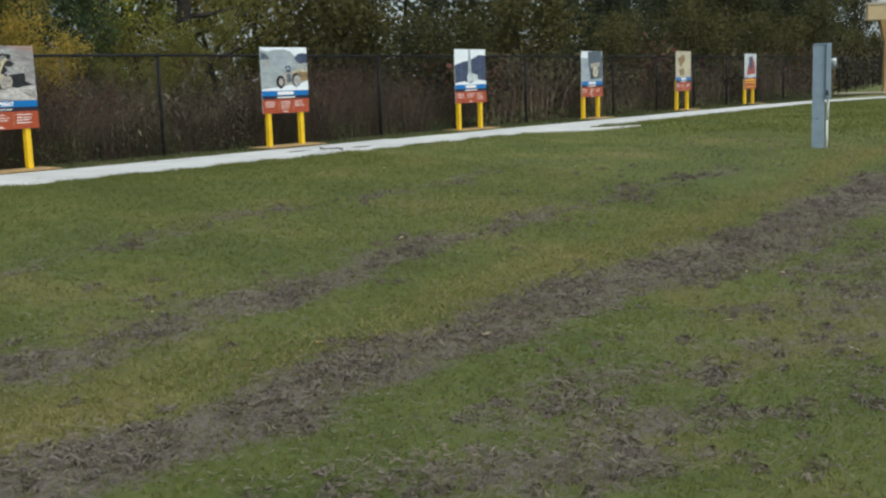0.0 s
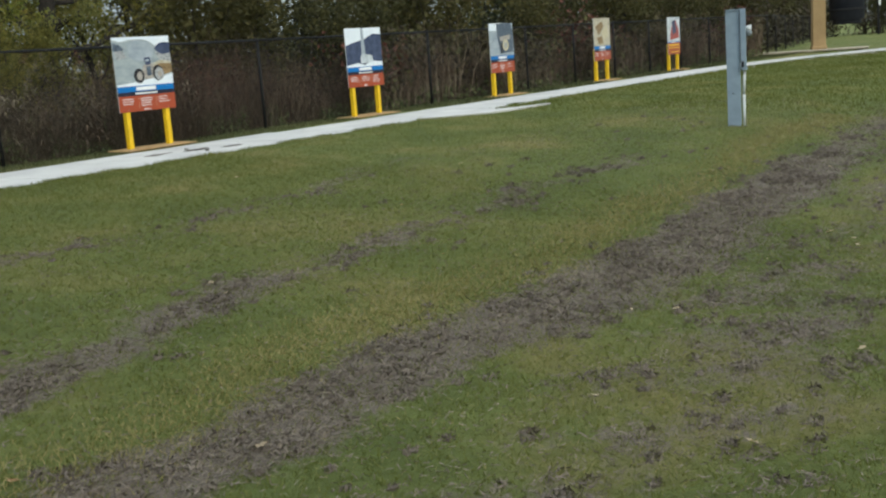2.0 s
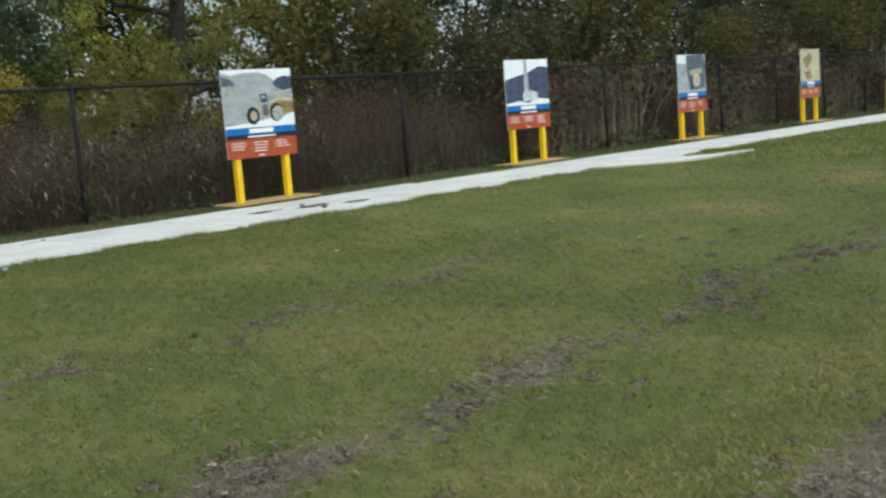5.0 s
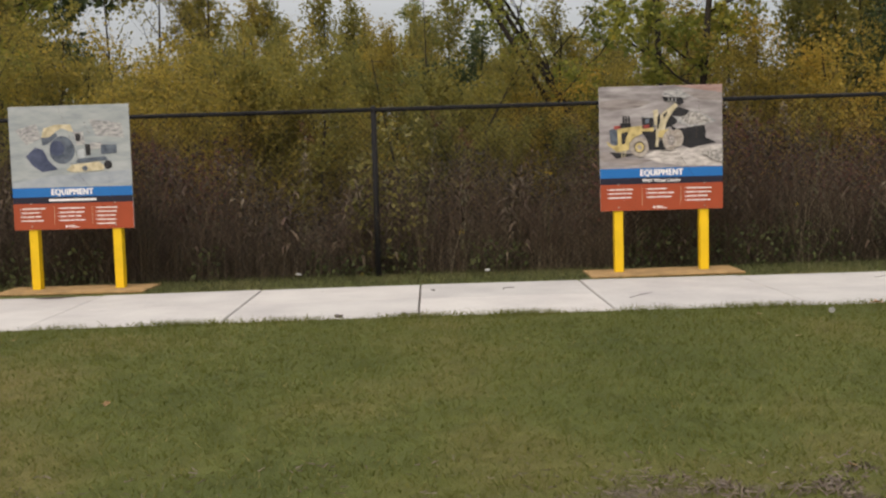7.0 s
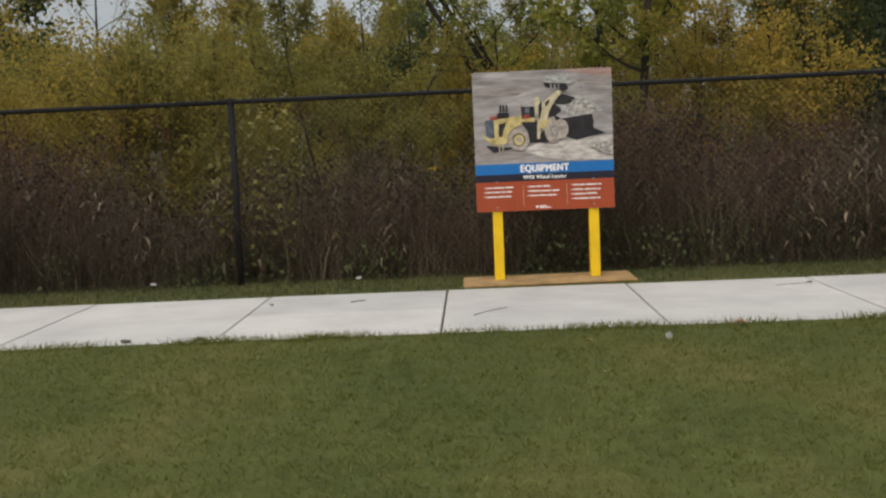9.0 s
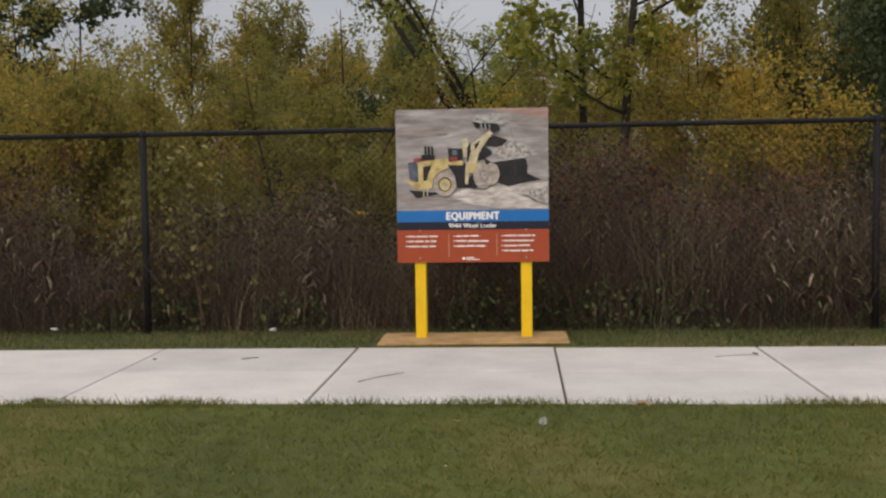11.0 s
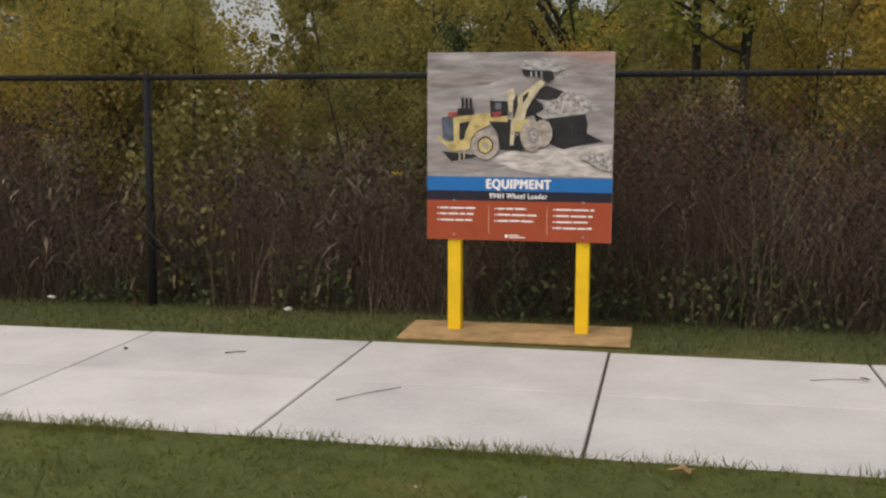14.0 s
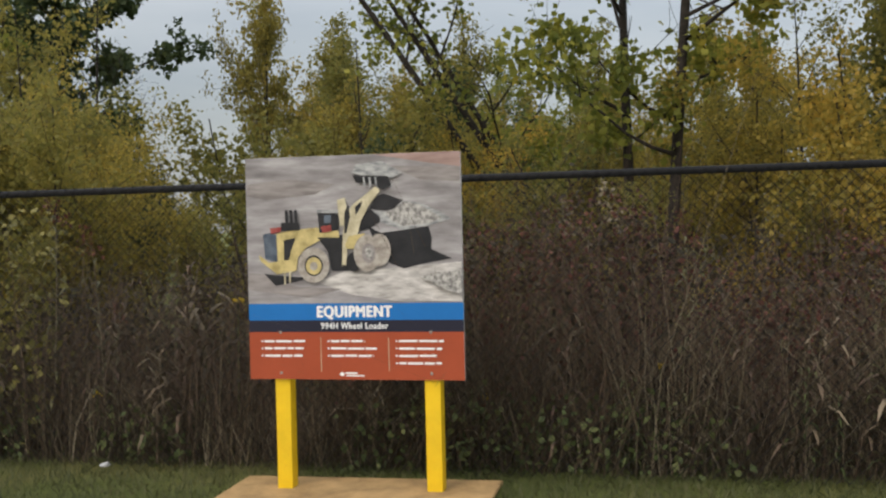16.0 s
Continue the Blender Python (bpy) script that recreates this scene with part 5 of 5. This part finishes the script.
weeds = (
    make_weed(41, 1.15, 34, 0.20, M_STALK, 0, "tall grey-brown weed with narrow arching leaves"),
    make_weed(42, 1.35, 34, 0.14, M_WEEDLEAF, 1, "tall olive weed with a brown seed plume"),
    make_weed(43, 0.95, 26, 0.26, M_STRAW, 0, "withered straw-brown weed with drooping leaves"),
    make_weed(44, 1.30, 22, 0.14, M_STRAW, 2, "dry brown weed with a pale seed plume"),
    make_weed(45, 0.70, 34, 0.15, M_WEED, 0, "low green leafy weed at the fence foot"),
)
weed_rnd = random.Random(46)
for k, proto in enumerate(weeds):
    plant(proto, 2.2 + 0.5 * k, 0.68 + 0.04 * k, 60 * k)
for k in range(105):
    wx = weed_rnd.uniform(1.1, 5.5) if k < 34 else weed_rnd.uniform(-7.5, 7.5)
    kind_of = weed_rnd.choice((0, 0, 0, 1, 2, 2, 2, 3, 3, 4))
    place(weeds[kind_of], wx, weed_rnd.uniform(0.60, 0.95) if kind_of != 4 else weed_rnd.uniform(0.58, 0.72), weed_rnd.uniform(0, 360), weed_rnd.uniform(0.7, 1.3))


# ---- lawn grass ----
def blades(n, x0, x1, y0, y1, h0, h1, width, rng, keep=None, lean=0.45):
    x = rng.uniform(x0, x1, n)
    y = rng.uniform(y0, y1, n)
    if keep is not None:
        k = keep(x, y, rng)
        x, y = x[k], y[k]
    n = len(x)
    z = land(x, y)
    p0 = np.stack([x, y, z - 0.006], 1)
    d = rng.normal(0, lean, (n, 3))
    d[:, 2] = 1
    tip = p0 + d * rng.uniform(h0, h1, n)[:, None]
    an = rng.uniform(0, math.pi, n)
    w = np.stack([np.cos(an), np.sin(an), 0 * an], 1) * (width * rng.uniform(0.6, 1.4, n))[:, None]
    v = np.stack([p0 - w, p0 + w, tip], 1).reshape(-1, 3)
    return v, np.arange(3 * n).reshape(-1, 3)


def off_apron(x, y, r=None):
    """True where no concrete apron lies beside the path."""
    inside = (x > 10.15) & (y > -2.45 - (x - 10.2) * 0.95) & (y > -3.60) & ((x < 12.35) | ((x < 13.4) & ((y < -3.22) | (y > -2.72))))
    return ~inside


def on_open_lawn(x, y, r):
    """Sparser blades where dried clippings cover the turf."""
    return off_apron(x, y) & (r.uniform(0, 1, len(x)) > 0.45 * thatch(x, y))


rng = np.random.default_rng(4)
v, f = blades(250000, -9, 12, -15.6, PATH_NEAR - 0.01, 0.014, 0.042, 0.0046, rng, on_open_lawn, 0.9)
tagged(mesh_arrays("lawn_grass", v, f, M_GRASS), "short olive-green mown lawn grass", "grass", kind="stuff")
tuft_rng = np.random.default_rng(14)


def in_tufts(x, y, r):
    n = np.sin(x * 14.1 + 2.1 * np.sin(y * 9.7)) * np.sin(y * 21.3 + 1.7 * np.sin(x * 11.2)) + 0.6 * np.sin(x * 31.7 + y * 12.1) * np.sin(y * 37.1 - x * 9.0)
    return (n + r.normal(0, 0.7, len(x)) > 0.25) & on_open_lawn(x, y, r)


v, f = blades(290000, -7.0, 4.6, -14.0, PATH_NEAR - 0.01, 0.022, 0.052, 0.0034, tuft_rng, in_tufts, 0.85)
tagged(mesh_arrays("grass_tufts", v, f, M_GRASS), "uneven tufts of longer grass in the mown lawn", "grass", kind="stuff")
v, f = blades(44000, -7.0, 5.0, -14.0, PATH_NEAR - 0.01, 0.018, 0.046, 0.0030, tuft_rng, None, 1.1)
tagged(mesh_arrays("yellowed_blades", v, f, M_DRYGRASS), "scattered yellowed grass blades in the mown lawn", "grass", kind="stuff")
v, f = blades(90000, 12, 40, -12, PATH_NEAR + 0.18, 0.03, 0.07, 0.008, rng, lambda x, y, r: (y < PATH_NEAR + 0.18 * (x > 15.5) + bend(x)) & off_apron(x, y))
tagged(mesh_arrays("far_lawn_grass", v, f, M_GRASS), "mown lawn grass farther along the path", "grass", kind="stuff")
v, f = blades(20000, -9, 14, PATH_NEAR - 0.12, PATH_NEAR + 0.055, 0.03, 0.065, 0.0036, rng, lambda x, y, r: (np.sin(x * 7.0) + np.sin(x * 2.9 + 1) + r.normal(0, 0.8, len(x)) > 0.1) & off_apron(x, y), 0.6)
tagged(mesh_arrays("edge_grass", v, f, M_GRASS), "ragged grass tufts along the path edge", "grass", kind="stuff")
v, f = blades(100000, -9, 12, -10.8, -9.1, 0.02, 0.05, 0.0040, rng, lambda x, y, r: np.abs(y + 9.95 - 0.025 * x + 0.1 * np.sin(x * 1.3)) + r.normal(0, 0.16, len(x)) < 0.28, 0.8)
tagged(mesh_arrays("dry_lawn_grass", v, f, M_DRYGRASS), "straw-coloured drying grass strip beside the windrow", "grass", kind="stuff")
SIGN_X = (-5.86, 0.0, 5.86, 11.85, 17.50, 23.25, 28.82)


def off_boards(x, y, r):
    k = np.ones(len(x), dtype=bool)
    for q in SIGN_X:
        k &= ~((np.abs(x - q) < 0.77) & (y < 0.31))
    return k


v, f = blades(66000, -12, 14, PATH_FAR + 0.01, 0.80, 0.02, 0.065, 0.0036, rng, off_boards, 0.7)
tagged(mesh_arrays("verge_grass", v, f, M_VERGE), "longer dark green grass between path and fence", "grass", kind="stuff")
v, f = blades(20000, 14, 40, PATH_FAR - 0.22, 0.75, 0.04, 0.09, 0.010, rng, off_boards)
tagged(mesh_arrays("far_verge_grass", v, f, M_VERGE), "longer grass along the far fence", "grass", kind="stuff")


def clippings(n, x0, x1, y0, y1, length, width, rng):
    """Loose dried clippings heaped along the windrows: thin lying strips, tilted every way."""
    x = rng.uniform(x0, x1, n)
    y = rng.uniform(y0, y1, n)
    t = thatch(x, y) * (0.55 + 0.45 * np.sin(x * 5.1 + 2 * np.sin(y * 4.3)) * np.sin(y * 6.7 + x * 2.2))
    k = t + rng.normal(0, 0.22, n) > 0.38
    x, y, t = x[k], y[k], t[k]
    n = len(x)
    lump = np.sin(x * 21 + 2.5 * np.sin(y * 13)) * np.sin(y * 24 + 2.0 * np.sin(x * 11)) + 0.5 * np.sin(x * 43 + y * 9) * np.sin(y * 39)
    z = land(x, y) + 0.008 + np.clip(0.35 + lump * 0.75, 0, 1.3) * 0.085 * np.clip(t, 0.2, 1) + rng.uniform(0, 0.016, n)
    p = np.stack([x, y, z], 1)
    d = rng.normal(0, 1, (n, 3))
    d[:, 2] *= 0.35
    d /= np.linalg.norm(d, axis=1)[:, None]
    w = np.cross(d, rng.normal(0, 1, (n, 3)))
    w /= np.linalg.norm(w, axis=1)[:, None]
    d *= (length * rng.uniform(0.5, 1.4, n))[:, None]
    w *= width
    v = np.stack([p - d - w, p - d + w, p + d + w * 0.4, p + d - w * 0.4], 1).reshape(-1, 3)
    return v, np.arange(4 * n).reshape(-1, 4)


v, f = clippings(560000, -9, 14, -15.4, -6.0, 0.018, 0.0032, rng)
tagged(mesh_arrays("grass_clippings", v, f, M_THATCH), "grey-brown windrows of dried grass clippings on the lawn", "clippings", kind="stuff")


def clumps(n, x0, x1, y0, y1, per, rng):
    """Matted tufts of dried clippings: each a low heap of short strips that lean outward."""
    x = rng.uniform(x0, x1, n)
    y = rng.uniform(y0, y1, n)
    t = thatch(x, y) * (0.7 + 0.3 * np.sin(x * 4.1 + 2 * np.sin(y * 3.3)))
    k = t + rng.normal(0, 0.20, n) > 0.50
    x, y = x[k], y[k]
    m = len(x)
    r = np.repeat(rng.uniform(0.025, 0.085, m), per)
    x, y = np.repeat(x, per), np.repeat(y, per)
    n = m * per
    d = rng.normal(0, 1, (n, 3))
    d[:, 2] = np.abs(d[:, 2])
    d /= np.linalg.norm(d, axis=1)[:, None]
    z = land(x, y)
    c = np.stack([x, y, z], 1) + d * (r * rng.uniform(0.5, 1.0, n))[:, None] * np.array([[1.6, 1.1, 0.68]])
    a = np.cross(d, rng.normal(0, 1, (n, 3))) + d * rng.normal(0.2, 0.3, n)[:, None]
    a /= np.linalg.norm(a, axis=1)[:, None]
    w = np.cross(a, d)
    w /= np.linalg.norm(w, axis=1)[:, None] + 1e-6
    a *= (0.023 * rng.uniform(0.5, 1.5, n))[:, None]
    w *= 0.0042
    v = np.stack([c - a - w, c - a + w, c + a + w * 0.4, c + a - w * 0.4], 1).reshape(-1, 3)
    return v, np.arange(4 * n).reshape(-1, 4)


v, f = clumps(15000, -8.5, 11, -14.6, -6.2, 36, rng)
tagged(mesh_arrays("clipping_clumps", v, f, M_THATCH), "matted clumps of dried grass lying along the windrows", "clippings", kind="stuff")


# ---- small things on lawn and path ----
def leaf_thing(x, y, z, size, turn, mat, seed):
    rn = random.Random(seed)
    bm = bmesh.new()
    ring_v = []
    for k in range(10):
        a = 2 * math.pi * k / 10
        r = size * (0.55 if k % 2 else 1.0) * rn.uniform(0.85, 1.1) * (0.6 + 0.4 * abs(math.cos(a)))
        ring_v.append(bm.verts.new((r * math.cos(a), r * math.sin(a) * 0.8, rn.uniform(0.0, 0.35) * size)))
    mid = bm.verts.new((0, 0, 0.04 * size))
    for k in range(10):
        bm.faces.new((mid, ring_v[k], ring_v[(k + 1) % 10]))
    bmesh.ops.solidify(bm, geom=bm.faces[:], thickness=0.0012)
    ob = link_mesh("fallen_leaf", bm, mat)
    ob.matrix_world = pose(x, y, z, rn.uniform(-12, 12), rn.uniform(-12, 12), turn)
    return tagged(ob, "dry curled tan fallen leaf lying on the ground", "leaf", "fallen leaves")


rnd = random.Random(9)
for k in range(34):
    lx, ly = rnd.uniform(-6, 9), rnd.uniform(-13, -3)
    leaf_thing(lx, ly, float(land(lx, ly)) + 0.035, rnd.uniform(0.022, 0.045), rnd.uniform(0, 360), rnd.choice((M_LEAFLITTER, M_LEAFPALE, M_LEAFPALE)), k)
for k, (lx, ly) in enumerate(((0.51, -11.59), (-1.35, -11.87), (0.19, -12.96), (3.30, -12.17), (3.75, -11.80), (4.93, -6.87), (6.76, -5.20))):
    leaf_thing(lx, ly, float(land(lx, ly)) + 0.04, 0.045, k * 70, M_LEAFPALE, 60 + k)

leaf_thing(1.05, -2.71, 0.03, 0.075, 20, M_LEAFLITTER, 91)
leaf_thing(-3.33, -0.73, -0.01, 0.035, 80, M_TWIG, 93)
leaf_thing(-2.30, -1.00, 0.015, 0.03, 140, M_TWIG, 94)
leaf_thing(2.05, -0.86, 0.02, 0.04, 10, M_TWIG, 95)


def twig(points, r):
    bm = bmesh.new()
    for a, b in zip(points, points[1:]):
        rod_bm(a, b, r, r * 0.7, 6, bm)
    return tagged(link_mesh("twig", bm, M_TWIG), "thin dark bent twig lying on the concrete path", "twig", "twigs on the path")


twig(((-0.67, -1.88, 0.013), (-0.56, -1.73, 0.016), (-0.41, -1.55, 0.012)), 0.0024)
twig(((1.76, -0.92, 0.012), (1.90, -0.87, 0.015), (2.08, -0.84, 0.012)), 0.0022)
twig(((-1.66, -0.97, 0.012), (-1.60, -0.93, 0.016), (-1.55, -0.90, 0.012)), 0.004)


def clod(x, y, z, size, seed, mat, name, label, category, group):
    """A small crumpled lump."""
    bm = bmesh.new()
    bmesh.ops.create_icosphere(bm, subdivisions=2, radius=size)
    rn = random.Random(seed)
    off = Vector((rn.uniform(0, 50), rn.uniform(0, 50), 0))
    for v in bm.verts:
        v.co *= 1 + 0.5 * noise.noise(v.co / size * 1.4 + off)
        v.co.z = max(v.co.z * 0.42, -size * 0.2)
    ob = link_mesh(name, bm, mat)
    ob.matrix_world = pose(x, y, z, 0, 0, rn.uniform(0, 360))
    return tagged(ob, label, category, group)


for k, (cx, cy) in enumerate(((-1.73, 0.37), (-3.69, 0.47))):
    clod(cx, cy, 0.045, 0.034, k, M_PAPER, "paper_scrap", "crumpled white paper scrap in grass by the fence", "litter", "paper scraps")
for k, (cx, cy) in enumerate(((-3.03, -2.44), (-2.52, -2.47), (5.34, -1.85), (5.5, -1.2))):
    clod(cx, cy, float(rise(cx)) + 0.010, 0.036, 20 + k, M_SOIL, "mud_clod", "flattened dark clod of mud on the path", "mud", "mud clods")


def mud_patch(x, y, w, d, seed):
    """A thin ragged smear of dried mud on the slabs."""
    rn = random.Random(seed)
    bm = bmesh.new()
    pts = []
    for k in range(22):
        a = 2 * math.pi * k / 22
        r = rn.uniform(0.35, 1.0)
        pts.append(bm.verts.new((math.cos(a) * r * w, math.sin(a) * r * d, 0.004)))
    mid = bm.verts.new((0, 0, 0.010))
    for k in range(22):
        bm.faces.new((mid, pts[k], pts[(k + 1) % 22]))
    low = [bm.verts.new((v.co.x, v.co.y, 0)) for v in pts]
    for k in range(22):
        bm.faces.new((pts[k], low[k], low[(k + 1) % 22], pts[(k + 1) % 22]))
    bmesh.ops.recalc_face_normals(bm, faces=bm.faces[:])
    ob = link_mesh("mud_smear", bm, M_SOIL)
    ob.matrix_world = pose(x, y, float(rise(x)) + 0.0085, 0, 0, rn.uniform(-12, 12))
    return tagged(ob, "thin dark smear of dried mud on the path", "mud", "mud smears")


mud_patch(5.45, -1.5, 0.38, 0.18, 1)
mud_patch(4.75, -1.35, 0.34, 0.12, 2)
mud_patch(6.0, -1.75, 0.28, 0.14, 3)
mud_patch(-5.9, -0.48, 0.28, 0.06, 4)

puff = empty("dandelion_clock", pose(0.47, -3.32, float(land(0.47, -3.32))), "pale dandelion seed head on a thin stem in the lawn", "flower")
part("stem", rod_bm((0, 0, 0), (0.01, 0, 0.07), 0.002, sides=5), M_WEED, puff)
bm = bmesh.new()
rn = random.Random(2)
for k in range(90):
    d = Vector((rn.gauss(0, 1), rn.gauss(0, 1), rn.gauss(0, 1))).normalized()
    rod_bm(Vector((0.01, 0, 0.08)), Vector((0.01, 0, 0.08)) + d * 0.022, 0.0005, 0.0016, 3, bm)
part("seed_head", bm, M_PAPER, puff)
for k, (fx0, fy0, fz0) in enumerate(((-1.05, 0.85, 1.02), (1.6, 0.8, 0.62), (2.9, 0.9, 0.45), (-2.0, 0.75, 0.42), (0.55, 0.85, 0.42))):
    plantlet = empty("yellow_flower", pose(fx0, fy0, 0), "small yellow wildflower on a thin stem among weeds", "flower", "yellow wildflowers")
    part("stem", rod_bm((0, 0, 0), (0.02, -0.01, fz0), 0.004, 0.002, 5), M_WEED, plantlet)
    v, f2 = leaf_cloud(np.tile(np.array([[0.02, -0.02, fz0]]), (9, 1)), 0.026, np.random.default_rng(k), 0.012)
    tagged(mesh_arrays("bloom", v, f2, M_BLOOM, plantlet), kind="stuff")

# ---- path: slabs of pale concrete in two rows, with recessed joints ----
pavement = empty("pavement", pose(0, 0, 0), "pale concrete footpath of square slabs", "footpath", kind="structure")
MID = -1.45
slab_meshes = {}


def slab_bm(w, d):
    bm = bmesh.new()
    bmesh.ops.create_cube(bm, size=1.0)
    for v in bm.verts:
        v.co = Vector((v.co.x * w, v.co.y * d, (v.co.z - 0.5) * 0.10))
    top = [e for e in bm.edges if all(v.co.z > -0.01 for v in e.verts)]
    bmesh.ops.bevel(bm, geom=top, offset=0.006, segments=1, affect="EDGES")
    return bm


for row, (ya, yb) in enumerate(((PATH_NEAR, MID - 0.0045), (MID + 0.0045, PATH_FAR))):
    meshes = []
    narrow = (ya + 0.20, yb) if row == 0 else (ya, yb - 0.24)
    for a, b in ((ya, yb), narrow):
        bm = slab_bm(BAY - 0.016, b - a)
        me = bpy.data.meshes.new("slab")
        bm.to_mesh(me)
        bm.free()
        me.materials.append(M_CONCRETE)
        meshes.append((me, a, b))
    for k in range(-10, 44):
        cx = 0.634 + (k + 0.5) * BAY
        me, ya, yb = meshes[1 if cx > (15 if row == 0 else 9) else 0]
        ob = new("slab", me)
        ob.parent = pavement
        ob.location = (cx, (ya + yb) / 2 + float(bend(cx)), float(rise(cx)) + 0.003 + 0.002 * ((k * 7 + row * 3) % 3))
        slope = (float(rise(cx + 0.7)) - float(rise(cx - 0.7))) / 1.4
        swing = (float(bend(cx + 0.7)) - float(bend(cx - 0.7))) / 1.4
        ob.rotation_euler = (0, -math.atan(slope), math.atan(swing))
bed_v, bed_f = [], []
for k in range(-11, 45):
    bx = 0.634 + k * BAY
    by = float(bend(bx))
    bed_v += [(bx, PATH_NEAR + (0.22 if bx > 14 else 0.004) + by, float(rise(bx)) - 0.012), (bx, PATH_FAR - (0.26 if bx > 8 else 0.004) + by, float(rise(bx)) - 0.012)]
for k in range(len(bed_v) // 2 - 1):
    bed_f.append((2 * k, 2 * k + 2, 2 * k + 3, 2 * k + 1))
mesh_arrays("joint_filler", np.array(bed_v), np.array(bed_f), M_JOINT, pavement)
apron = bmesh.new()
f = apron.faces.new([apron.verts.new((a, b, 0.046)) for a, b in ((10.2, -2.475), (10.7, -2.95), (11.2, -3.40), (12.2, -3.58), (13.5, -3.52), (12.5, -3.25), (12.2, -2.95), (12.6, -2.70), (13.3, -2.475))])
r = bmesh.ops.extrude_face_region(apron, geom=[f])
for q in r["geom"]:
    if isinstance(q, bmesh.types.BMVert):
        q.co.z -= 0.12
bmesh.ops.recalc_face_normals(apron, faces=apron.faces[:])
part("apron", apron, M_CONCRETE, pavement)
